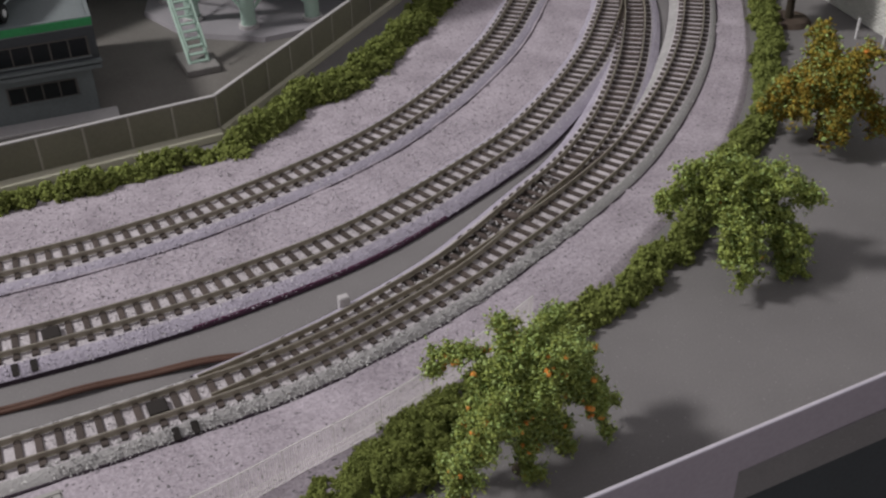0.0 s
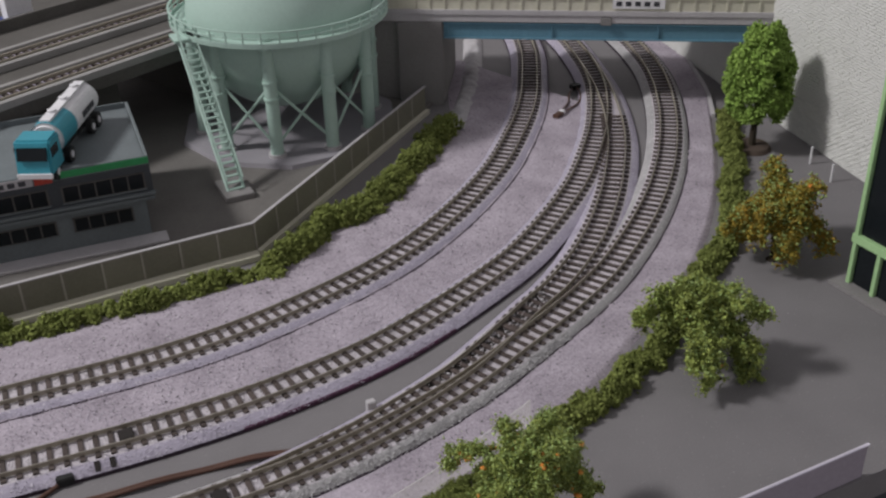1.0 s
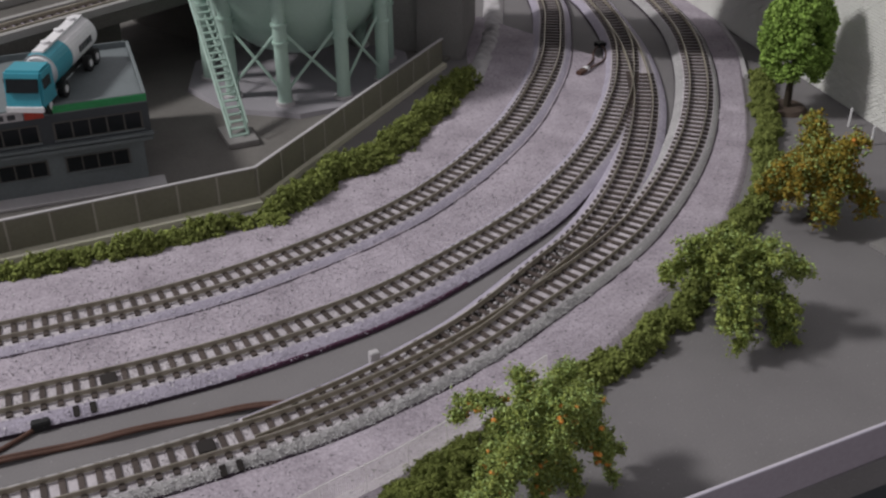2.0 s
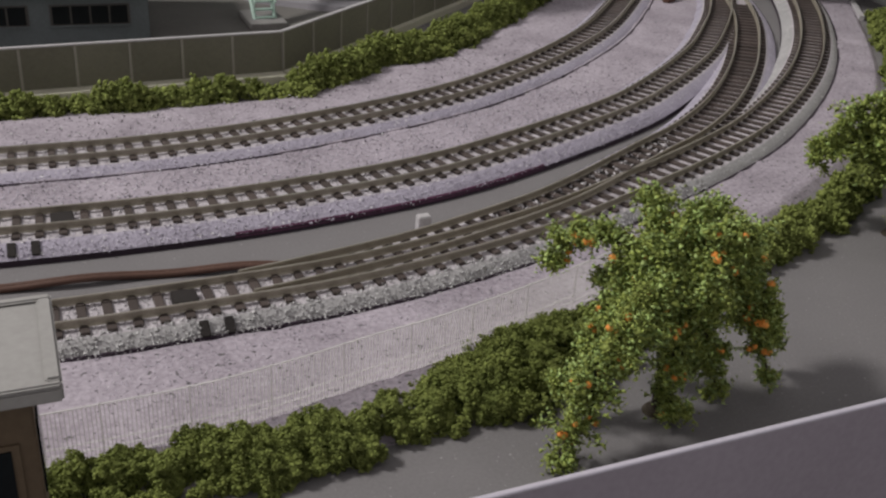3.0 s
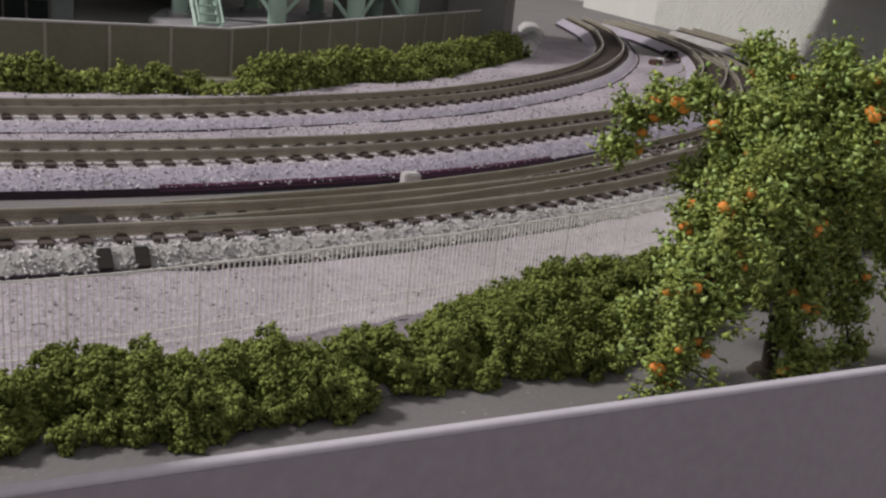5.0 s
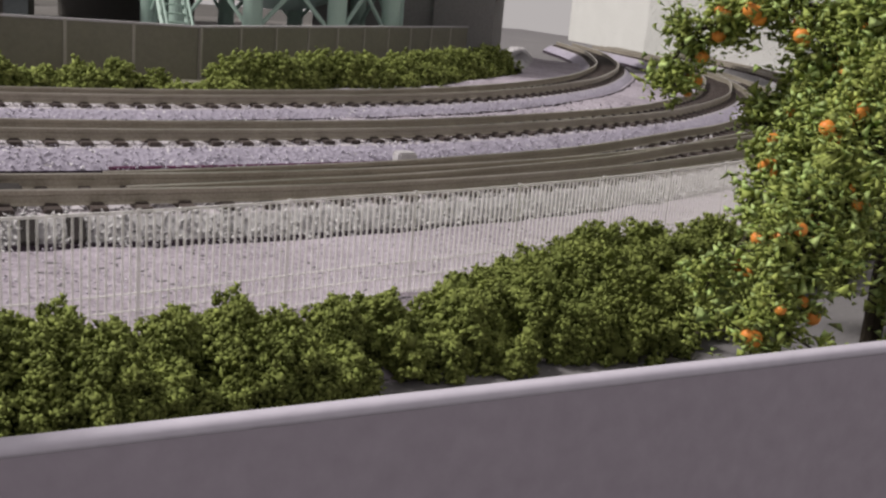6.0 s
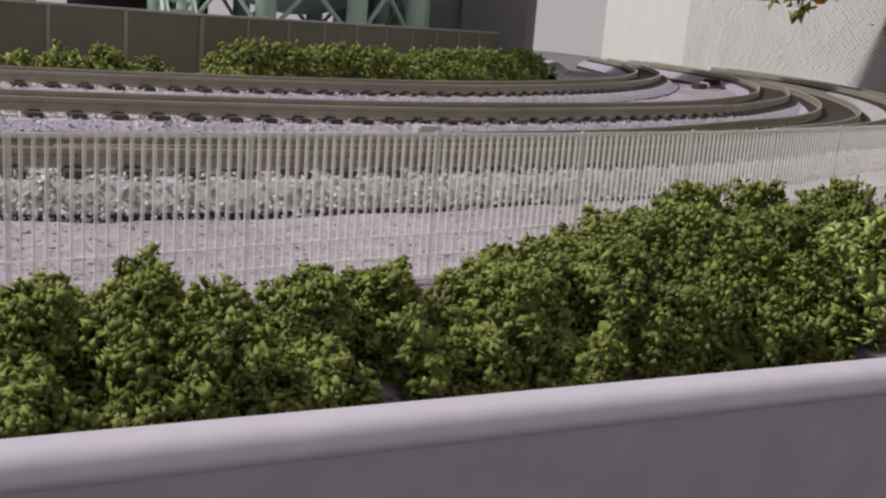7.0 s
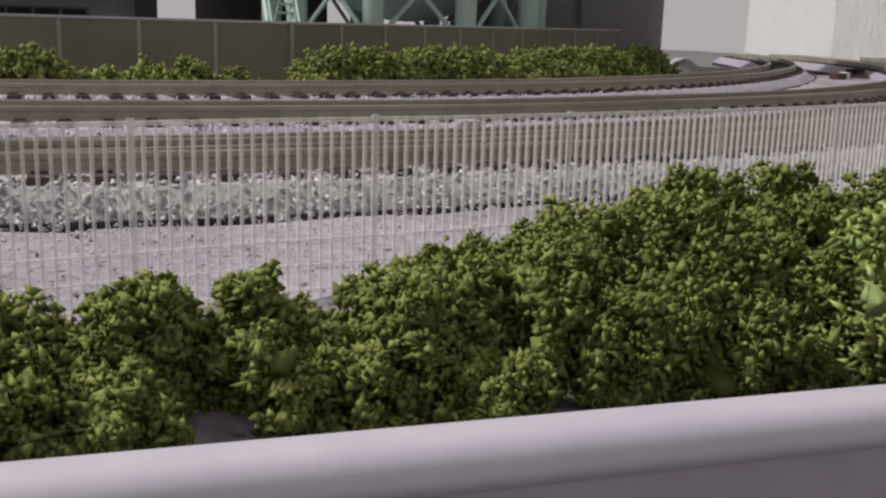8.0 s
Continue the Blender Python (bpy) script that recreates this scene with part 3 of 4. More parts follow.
branchy_tree("foam_tree", 17.90, 7.44, 72, [((0.35, -0.8, 0.5), 3.2, 1.2), ((0.9, -0.6, 0.7), 3.3, 1.0), ((-0.2, -0.9, 0.3), 2.6, 0.9)] + spread(6, 10, 0.9, 2.7, (0.0, 0.9), (-0.2, 2.2)), LEAFA,
             "yellow-green drooping foam tree beside the bushes", flakes=6, berries=0.12, size=0.047, per=370, tall=1.75, puff=0.52, grow=1.13)
branchy_tree("foam_tree", 26.0, 12.4, 73, [((0.8, -0.6, 0.5), 2.6, 0.6), ((1.0, 0.1, 0.6), 2.8, 0.5), ((-0.7, 0.5, 0.9), 2.4, 0.6), ((-0.3, -0.9, 0.4), 1.9, 0.6), ((0.5, 0.7, 1.4), 2.6, 0.3), ((0.2, 0.2, 1.5), 2.3, 0.1)]
             + spread(8, 12, 1.3, 2.4, (0.1, 0.8), (0.1, 1.8)), LEAFO, "orange and olive autumn foam tree",
             flakes=6, berries=0.12, size=0.055, per=300, tall=1.8, puff=0.55, wob=0.22, grow=1.13)


def cone_tree(x, y):
    t = thing("foam_tree", x, y, 0, 0, "bright green full foam tree on a brown disc base", "tree", "trees on the layout", size=1.1)
    bm = bmesh.new()
    bmesh.ops.create_cone(bm, cap_ends=True, segments=28, radius1=1.0, radius2=0.85, depth=0.2, matrix=Matrix.Translation((0, 0, 0.11)))
    part("base", bm, DIRT, t, "brown round base")
    part("trunk", rod(bmesh.new(), (0, 0, 0.1), (0, 0, 4.6), 0.2, 0.06), BARK, t)
    nr = np.random.default_rng(9)
    c, r = [], []
    for _ in range(170):
        z = nr.uniform(0, 1) ** 0.85
        rad = 1.7 * (0.72 + 0.75 * z - 1.2 * z * z)
        a = nr.uniform(0, 6.283)
        q = np.array([math.cos(a) * rad, math.sin(a) * rad, 2.25 + z * 3.75]) * nr.uniform(0.88, 1.04)
        n = 160
        off = nr.normal(size=(n, 3))
        off /= np.linalg.norm(off, axis=1)[:, None]
        c.append(q + off * nr.uniform(0.3, 1.25, (n, 1)) * np.array([0.3, 0.3, 0.4]))
        r.append(np.clip(nr.lognormal(-0.1, 0.35, n), 0.5, 1.8) * 0.07)
    crumbs("foliage", np.vstack(c), np.concatenate(r), LEAFG, t, shape="tetra", rough=0.45, seed=9, stretch=0.5)


cone_tree(33.19, 22.31)

# ---- boundary wall of the gas works ----
def run_wall(name, a, b, h, label, ledge):
    a, b = Vector((*a, 0)), Vector((*b, 0))
    d = b - a
    w = thing(name, a.x, a.y, 0, math.degrees(math.atan2(d.y, d.x)), label, "wall", kind="structure")
    n = max(1, round(d.length / 1.8))
    s = d.length / n
    for i in range(n):
        part("panel", block(i * s + 0.02, (i + 1) * s - 0.02, -0.05, 0.05, 0.1, h - 0.04), PANEL, w)
        part("post", block(i * s - 0.045, i * s + 0.045, -0.085, 0.07, 0.0, h, bevel=0.01), POSTM, w)
    part("coping", block(-0.05, d.length + 0.05, -0.08, 0.08, h - 0.04, h + 0.02, bevel=0.01), PALEC, w, "pale top edge")
    part("plinth", block(-0.05, d.length + 0.05, -ledge, 0.10, 0.0, 0.30, bevel=0.02), CREAM, w, "pale base ledge")
    return w


run_wall("wall_front", (-15.62, 23.53), (5.180000000000001, 24.16), 1.74, "low olive-grey panelled boundary wall with a pale base", 0.62)
run_wall("wall_side", (5.23, 24.19), (19.46, 35.81), 1.74, "low olive-grey boundary wall running towards the bridge", 0.3)

yard = tagged(part("yard", block(-44, 21, 24.99, 60, 0.004, 0.26), YARDM), "grey concrete yard of the gas works", "yard", kind="structure")
# the yard's corner beyond the slanting wall is cut away
me = yard.data
bm = bmesh.new()
bm.from_mesh(me)
d = Vector((19.46 - 5.23, 35.81 - 24.19, 0)).normalized()
bmesh.ops.bisect_plane(bm, geom=bm.verts[:] + bm.edges[:] + bm.faces[:], plane_co=(5.18 * U, 24.29 * U, 0), plane_no=(d.y, -d.x, 0), clear_outer=True)
bmesh.ops.holes_fill(bm, edges=bm.edges[:])
bm.to_mesh(me)
bm.free()

# ---- spherical gas tank ----
def gas_tank(cx, cy, z0=0.26):
    t = thing("gas_tank", cx, cy, z0, 0, "mint-green spherical gas holder on tubular legs", "gas tank")
    zc, R = 6.75, 5.2
    bm = bmesh.new()
    bmesh.ops.create_uvsphere(bm, u_segments=64, v_segments=40, radius=R, matrix=Matrix.Translation((0, 0, zc)))
    part("sphere", bm, TANK, t, "mint-green painted steel sphere", smooth=True)
    slab = bmesh.new()
    bmesh.ops.create_cone(slab, cap_ends=True, segments=10, radius1=6.5, radius2=6.4, depth=0.24, matrix=Matrix.Translation((0, 0, 0.122)) @ Matrix.Rotation(0.31, 4, "Z"))
    part("base_slab", slab, SLAB, t, "pale lilac-grey base slab")
    n = 10
    first = math.radians(243.0)
    pts = [(5.05 * math.cos(first + k * 2 * math.pi / n), 5.05 * math.sin(first + k * 2 * math.pi / n)) for k in range(n)]
    for k, (x, y) in enumerate(pts):
        bm = rod(bmesh.new(), (x, y, 0.2), (x, y, 7.0), 0.36, n=20)
        leg = part("leg", bm, TANK, t, smooth=False)
        for z in (3.55, 4.5):
            part("collar", rod(bmesh.new(), (x, y, z), (x, y, z + 0.13), 0.43, n=20), TANK, leg)
        part("foot", rod(bmesh.new(), (x, y, 0.2), (x, y, 0.42), 0.5, n=16), PALEC, leg)
        x2, y2 = pts[(k + 1) % n]
        bm = bmesh.new()
        rod(bm, (x, y, 0.8), (x2, y2, 4.3), 0.085, n=6)
        rod(bm, (x, y, 4.3), (x2, y2, 0.8), 0.085, n=6)
        part("brace", bm, TANK, t)
    # walkway round the middle
    seg = 60
    ang = np.linspace(0, 2 * math.pi, seg + 1)
    ring = np.c_[np.cos(ang), np.sin(ang)]
    zw = 6.72
    for nm, r0, r1, za, zb in (("walkway", 5.05, 6.1, zw, zw + 0.13), ("kick_plate", 6.05, 6.11, zw + 0.13, zw + 0.28), ("rail_middle", 6.03, 6.1, zw + 0.5, zw + 0.56), ("handrail", 6.02, 6.12, zw + 0.82, zw + 0.9)):
        v, f = sweep(ring * (r0 + r1) / 2, [(-(r1 - r0) / 2, za), ((r1 - r0) / 2, za), ((r1 - r0) / 2, zb), (-(r1 - r0) / 2, zb)])
        raw(nm, v, f, TANK, t)
    for k in range(40):
        a = 2 * math.pi * k / 40
        x, y = 6.07 * math.cos(a), 6.07 * math.sin(a)
        part("rail_post", block(x - 0.035, x + 0.035, y - 0.035, y + 0.035, zw + 0.1, zw + 0.88), TANK, t)
    # stair down to the yard
    top, foot = Vector((-5.85, -2.0, zw + 0.1)), Vector((-5.55, -7.6, 0.2))
    run = foot - top
    side = Vector((0.42, 0, 0))
    bm = bmesh.new()
    for s in (-1, 1):
        a, b = top + side * s, foot + side * s
        rod(bm, a, b, 0.085, n=4)
        rod(bm, a + Vector((0, 0, 0.75)), b + Vector((0, 0, 0.75)), 0.05, n=6)
        for q in np.linspace(0.03, 0.97, 8):
            p = a.lerp(b, q)
            rod(bm, p, p + Vector((0, 0, 0.75)), 0.035, n=4)
    stair = part("stair", bm, TANK, t, "long mint-green stair with handrails")
    for q in np.linspace(0.02, 0.98, 24):
        p = top.lerp(foot, q)
        part("tread", block(p.x - 0.4, p.x + 0.4, p.y - 0.11, p.y + 0.11, p.z - 0.03, p.z + 0.03), TANK, stair)
    part("stair_pad", block(foot.x - 0.75, foot.x + 0.75, foot.y - 0.75, foot.y + 1.6, 0.0, 0.3, bevel=0.03), CONC, t, "grey concrete pad")
    part("landing", block(-6.5, -5.1, -2.3, -0.9, zw, zw + 0.13), TANK, t)
    return t


gas_tank(11.6, 37.8)

# ---- office building with a lorry on its roof ----
def office():
    t = thing("office_building", 1.58, 27.75, 0.26, -4, "dark slate two-storey office block with a green roof stripe", "building", size=1.03)
    W, D, Hh = 13.5, 7.3, 3.75
    part("lower_wall", block(-W, -0.4, 0.25, D, 0.0, 2.15, bevel=0.02), SLATE, t)
    part("upper_wall", block(-W, 0, 0, D, 2.15, Hh, bevel=0.02), NAVY, t)
    part("ledge", block(-W, 0.08, -0.22, 0.1, 2.28, 2.42, bevel=0.03), SLATE, t, "grey ledge")
    part("ledge", block(-W, 0.03, -0.14, 0.1, 2.02, 2.2, bevel=0.03), SLATE, t, "grey ledge")
    part("kerb", block(-W, 0.25, -0.75, 0.25, 0.0, 0.12, bevel=0.02), PALEC, t)
    part("roof", block(-W + 0.05, -0.15, 0.2, D - 0.1, Hh, Hh + 0.06), SLATE, t, "flat slate-grey roof")
    for nm, a in (("parapet", (-W, 0, -0.05, 0.12, Hh, Hh + 0.42)), ("parapet", (-0.14, 0.02, 0.12, D, Hh, Hh + 0.34)), ("parapet", (-W, 0, D - 0.12, D, Hh, Hh + 0.34))):
        part(nm, block(*a, bevel=0.015), SLATE, t)
    part("stripe", block(-4.15, -0.02, -0.09, -0.052, Hh + 0.08, Hh + 0.38), GREENS, t, "green roof stripe")
    part("sign_red", block(-4.95, -4.2, -0.1, -0.052, Hh - 0.05, Hh + 0.4), REDS, t, "red sign field")
    sg = part("sign_board", block(-9.5, -5.0, -0.1, -0.052, Hh - 0.05, Hh + 0.36), PALEC, t, "pale sign board with unreadable lettering")
    for k in range(9):
        part("letter_bar", block(-9.2 + k * 0.45, -8.9 + k * 0.45, -0.115, -0.1, Hh + 0.03, Hh + 0.26), INK, sg)

    def window(x0, x1, z0, z1, y, n):
        w = part("window", block(x0 - 0.05, x1 + 0.05, y - 0.03, y + 0.03, z0 - 0.05, z1 + 0.05), DARKC, t)
        s = (x1 - x0) / n
        for k in range(n):
            part("pane", block(x0 + k * s + 0.035, x0 + (k + 1) * s - 0.035, y - 0.05, y - 0.03, z0, z1), GLASS, w)
        part("sill", block(x0 - 0.08, x1 + 0.08, y - 0.09, y, z0 - 0.1, z0 - 0.05), SLATE, w)

    for k in range(3):
        window(-3.9 - k * 4.2, -0.35 - k * 4.2, 2.64, 3.34, -0.01, 5)
        window(-3.7 - k * 3.4, -1.1 - k * 3.4, 0.98, 1.6, 0.24, 4)
    return t


office()


def lorry():
    t = thing("tanker_lorry", -1.94, 30.53, 0.26 + 3.93, 63, "white and teal toy tanker lorry parked on the roof", "lorry")
    part("chassis", block(-2.9, 4.3, -0.35, 0.35, 0.35, 0.6, bevel=0.02), BLACK, t)
    bm = bmesh.new()
    bmesh.ops.create_cone(bm, cap_ends=True, segments=28, radius1=0.78, radius2=0.78, depth=5.4, matrix=Matrix.Translation((1.45, 0, 1.38)) @ Matrix.Rotation(math.pi / 2, 4, "Y"))
    bmesh.ops.bevel(bm, geom=[e for e in bm.edges if len(e.link_faces) == 2 and any(len(f.verts) > 4 for f in e.link_faces)], offset=0.14, segments=3, affect="EDGES")
    tank = part("tank", bm, WHITES, t, "white tank barrel", smooth=False)
    part("walkway", block(-1.0, 4.0, -0.26, 0.26, 2.13, 2.24, bevel=0.02), WHITES, tank)
    for k in range(3):
        part("hatch", rod(bmesh.new(), (0.0 + k * 1.6, 0, 2.2), (0.0 + k * 1.6, 0, 2.36), 0.2, n=14), WHITES, tank)
    bm = bmesh.new()
    bmesh.ops.create_cone(bm, cap_ends=False, segments=28, radius1=0.795, radius2=0.795, depth=1.9, matrix=Matrix.Translation((-0.2, 0, 1.38)) @ Matrix.Rotation(math.pi / 2, 4, "Y"))
    part("band", bm, TEAL, tank, "teal band")
    for k in range(5):
        part("letter_bar", block(1.6 + k * 0.34, 1.82 + k * 0.34, -0.815, -0.79, 1.25, 1.55), INK, tank)
    bm = block(-3.2, -1.65, -0.82, 0.82, 0.45, 2.05, bevel=0.1)
    for v in bm.verts:
        if v.co.z > 1.1 and v.co.x < -2.4:
            v.co.x += 0.34 * (v.co.z - 1.1)
    cab = part("cab", bm, TEAL, t, "teal cab")
    bm = block(-3.23, -3.18, -0.68, 0.68, 1.2, 1.75)
    for v in bm.verts:
        v.co.x += 0.34 * (v.co.z - 1.1)
    part("windscreen", bm, GLASS, cab)
    for s in (-1, 1):
        part("side_window", block(-2.9, -2.1, s * 0.82 - 0.015, s * 0.82 + 0.015, 1.25, 1.7), GLASS, cab)
    part("bumper", block(-3.27, -3.15, -0.8, 0.8, 0.35, 0.6, bevel=0.02), WHITES, cab)
    for x in (-2.5, -0.6, 2.6, 3.5):
        for s in (-1, 1):
            w = part("wheel", rod(bmesh.new(), (x, s * 0.52, 0.38), (x, s * 0.8, 0.38), 0.38, n=18), BLACK, t)
            part("hub", rod(bmesh.new(), (x, s * 0.8, 0.38), (x, s * 0.83, 0.38), 0.17, n=12), WHITES, w)


lorry()

# ---- viaduct behind the works ----
def viaduct():
    ang = math.degrees(math.atan2(4.99, 10.58))
    t = thing("viaduct", -3.92, 36.43, 0.26, ang, "dark concrete double-track viaduct on piers", "viaduct")
    part("deck", block(-22, 24, -0.35, 11.5, 3.9, 4.6, bevel=0.03), DARKC, t)
    for k, y in enumerate((-0.2, 1.9, 4.9, 7.2)):
        part("parapet", block(-22, 24, y - 0.2, y + 0.2, 4.6, 5.0, bevel=0.03), WALLC, t, "pale concrete track wall")
    part("far_parapet", block(-22, 24, 11.2, 11.5, 4.6, 5.3, bevel=0.02), DARKC, t)
    for y in (0.85, 6.05):
        part("ballast_bed", block(-22, 24, y - 0.8, y + 0.8, 4.6, 4.68), BALLAST, t)
        for s in (-0.475, 0.475):
            part("rail", block(-22, 24, y + s - 0.05, y + s + 0.05, 4.8, 4.98), RAIL, t)
        for k in range(-14, 24):
            for h in range(2):
                part("sleeper", block(k + h * 0.5 - 0.12, k + h * 0.5 + 0.12, y - 0.76, y + 0.76, 4.68, 4.8), TIE, t)
    for x in (-16, -8, 7.0, 15):
        part("pier", block(x - 0.9, x + 0.9, 1.5, 10, 0, 3.9, bevel=0.05), DARKC, t)


viaduct()
tagged(part("yard_far", block(-44, 34, 60.01, 79, 0.004, 0.26), DARKC), "grey concrete ground behind the viaduct", "ground", kind="structure")
pk = thing("parcel_box", -0.84, 60.32, 0.26, 12, "white and blue cardboard box", "box")
part("carton", block(-0.9, 0.9, -0.7, 0.7, 2.3, 5.4, bevel=0.04), WHITES, pk)
part("stripe", block(-3.0, 1.4, -1.2, 1.2, 0, 2.3, bevel=0.04), BLUEP, pk, "blue lower part")

# ---- road bridge ----
def bridge():
    a, b = Vector((20.06, 37.31, 0)), Vector((37.14, 26.34, 0))
    d = b - a
    size = 1.065
    L = d.length / size
    t = thing("road_bridge", a.x, a.y, 0, math.degrees(math.atan2(d.y, d.x)), "road bridge with a blue plate girder and cream railings", "bridge", size=size)
    g = part("girder", block(1.3, L - 0.2, -0.06, 0.06, 4.05, 4.95), BLUE, t, "blue plate girder")
    for z in (4.05, 4.9):
        part("flange", block(1.3, L - 0.2, -0.2, 0.2, z - 0.03, z + 0.05), BLUE, g)
    for k in range(4):
        part("stiffener", block(1.5 + k * 5.8, 1.58 + k * 5.8, -0.16, -0.06, 4.1, 4.88), BLUE, g)
    part("deck", block(-3, L + 1.5, -0.25, 6.0, 5.0, 5.45, bevel=0.03), PALEC, t, "pale grey road deck")
    part("kerb", block(-3, L + 1.5, -0.32, 0.2, 5.42, 5.7, bevel=0.02), PALEC, t)
    rail = part("railing", block(-3, L + 1.5, -0.2, -0.1, 5.7, 6.35), CREAM, t, "cream panelled railing")
    for k in range(28):
        part("rail_post", block(-2.9 + k * 0.85, -2.8 + k * 0.85, -0.26, -0.2, 5.7, 6.42), CREAM, rail)
    part("top_rail", block(-3, L + 1.5, -0.27, -0.05, 6.35, 6.45), CREAM, rail)
    s = part("sign_plate", block(10.6, 13.4, -0.30, -0.26, 5.85, 6.4), WHITES, t, "white sign with unreadable lettering")
    for k in range(5):
        part("letter_bar", block(10.8 + k * 0.5, 11.1 + k * 0.5, -0.315, -0.30, 6.0, 6.25), INK, s)
    part("bearing", block(10.0, 10.6, -0.34, -0.15, 4.9, 5.35, bevel=0.03), CONC, t)
    part("abutment", block(-1.3, 1.25, -0.3, 6.0, 0, 5.0, bevel=0.05), CONC, t, "grey concrete abutment")
    part("abutment", block(L - 0.8, L + 1.4, -0.25, 6.0, 0, 5.0, bevel=0.05), WALLC, t, "grey concrete abutment")
    part("wing_wall", block(-6.5, -1.3, 0.2, 0.9, 0, 5.0, bevel=0.05), WALLC, t)
    return t


bridge()
def plaster_bank(line, width, height):
    """A rough low bank of plaster along a line."""
    rng = np.random.default_rng(12)
    steps = np.linspace(-0.5, 0.5, 9)
    verts, faces = sweep(line, [(width * f, height * (1 - (2 * f) ** 2) ** 0.7) for f in steps], closed=False)
    verts = [(x + rng.uniform(-0.04, 0.04), y + rng.uniform(-0.04, 0.04), z * (0.8 + 0.5 * noise.noise((x * 2, y * 2, 3.0))) + rng.uniform(0, 0.03)) for x, y, z in verts]
    return tagged(raw("bank", verts, faces, PALEC, smooth=True), "low rough plaster bank beside the inner track", "bank", kind="structure")


plaster_bank(smooth_line([(19.8, 32.3), (21.5, 34.8), (23.7, 38.1), (25.8, 41.8), (28.2, 46.4)]), 1.3, 0.5)
tagged(raw("kerb_outer", *sweep(smooth_line([(34.1, 26.75), (36.26, 30.16), (38.58, 34.99)]), [(-0.1, 0.0), (-0.1, 0.26), (0.12, 0.26), (0.12, 0)]), PALEC), "low pale grey kerb beside the outer track", "kerb", kind="structure")

# ---- green-framed building at the edge ----
def green_building():
    t = thing("glazed_building", 27.34, 9.13, 0, -88, "building with pale green frame and dark glazing", "building", size=1.14)
    part("core", block(0.05, 9, 0.12, 9, 0, 9.5), GLASS, t, "dark glazing")
    part("plinth", block(-0.5, 9, -0.5, 9, 0, 0.16, bevel=0.02), CONC, t, "grey plinth")
    for x in (0.0, 1.15, 3.2, 5.2):
        part("post", block(x - 0.09, x + 0.09, -0.05, 0.3, 0.1, 9.5 if x != 1.15 else 1.9, bevel=0.02), GREENF, t)
    for z in (1.9, 9.2):
        part("beam", block(-0.17, 9, -0.06, 0.28, z, z + 0.36, bevel=0.02), GREENF, t)
    for y in (3.0, 6.0, 9.0):
        part("side_post", block(-0.05, 0.2, y - 0.15, y + 0.15, 0.1, 9.5, bevel=0.02), GREENF, t)
    return t


green_building()
for x, y in ((33.99, 17.07), (34.59, 19.23)):
    tagged(part("stake", rod(bmesh.new(), (x, y, 0), (x, y, 1.0), 0.06, n=8), WHITES), "thin pale plastic stake", "stake")

# ---- wires and small fittings ----
def wire(pts, r, name="wire", label="brown feeder wire lying on the board"):
    p = np.array(pts)
    d, nn = sides(p[:, :2])
    ring = np.linspace(0, 2 * math.pi, 8, endpoint=False)
    verts = [(q[0] + n[0] * r * math.cos(a), q[1] + n[1] * r * math.cos(a), q[2] + r * math.sin(a)) for q, n in zip(p, nn) for a in ring]
    faces = [(i * 8 + j, i * 8 + (j + 1) % 8, (i + 1) * 8 + (j + 1) % 8, (i + 1) * 8 + j) for i in range(len(p) - 1) for j in range(8)]
    faces += [tuple(range(8)), tuple(range((len(p) - 1) * 8, len(p) * 8))]
    return tagged(raw(name, verts, faces, WIRE, smooth=True), label, "cable")


def wire_line(pts, z, r):
    ln = smooth_line(pts, 0.3)
    return wire([(x, y, z + (0.05 * math.sin(i * 0.5))) for i, (x, y) in enumerate(ln)], r)


wire_line([(-15.05, 11.57), (-7.39, 10.93), (-4.99, 10.8), (-3.19, 10.61), (-1.25, 10.51), (0.7, 10.21), (2.02, 9.94), (3.02, 9.72)], 0.12, 0.075)
wire_line([(-15.04, 11.71), (-7.38, 11.08), (-4.98, 10.95), (-3.18, 10.73), (-1.25, 10.63), (0.82, 10.31), (2.25, 10.0), (3.13, 9.8)], 0.12, 0.075)
wire_line([(-13.08, 11.35), (-7.57, 11.4), (-6.31, 11.72), (-5.24, 12.23)], 0.12, 0.08)
tagged(part("feeder_plug", block(-5.64, -5.04, 11.98, 12.44, 0.0, 0.34, bevel=0.04), BLACK), "small black feeder plug by the track", "plug")
tagged(part("switch_box", block(5.27, 5.61, 10.47, 10.75, 0.0, 0.72, bevel=0.03), PALEC), "small pale grey switch box between the tracks", "box")
wire_line([(26.08, 31.05), (27.47, 32.31), (28.29, 33.53), (29.14, 34.3)], 0.3, 0.06)
wire_line([(26.2, 30.97), (27.95, 31.98), (28.99, 33.31), (29.25, 34.31)], 0.3, 0.06)
tagged(part("feeder_plug", block(28.95, 29.55, 34.08, 34.58, 0.2, 0.5, bevel=0.04), BLACK), "small black feeder plug by the track", "plug")
cn = thing("wire_joint", 25.97, 30.93, 0.26, 30, "brown and white wire joint lying on the gravel", "connector")
part("clip", block(-0.45, 0.25, -0.2, 0.2, 0, 0.22, bevel=0.04), WIRE, cn)
part("cap", block(0.25, 0.55, -0.18, 0.18, 0, 0.25, bevel=0.04), WHITES, cn, "white cap")
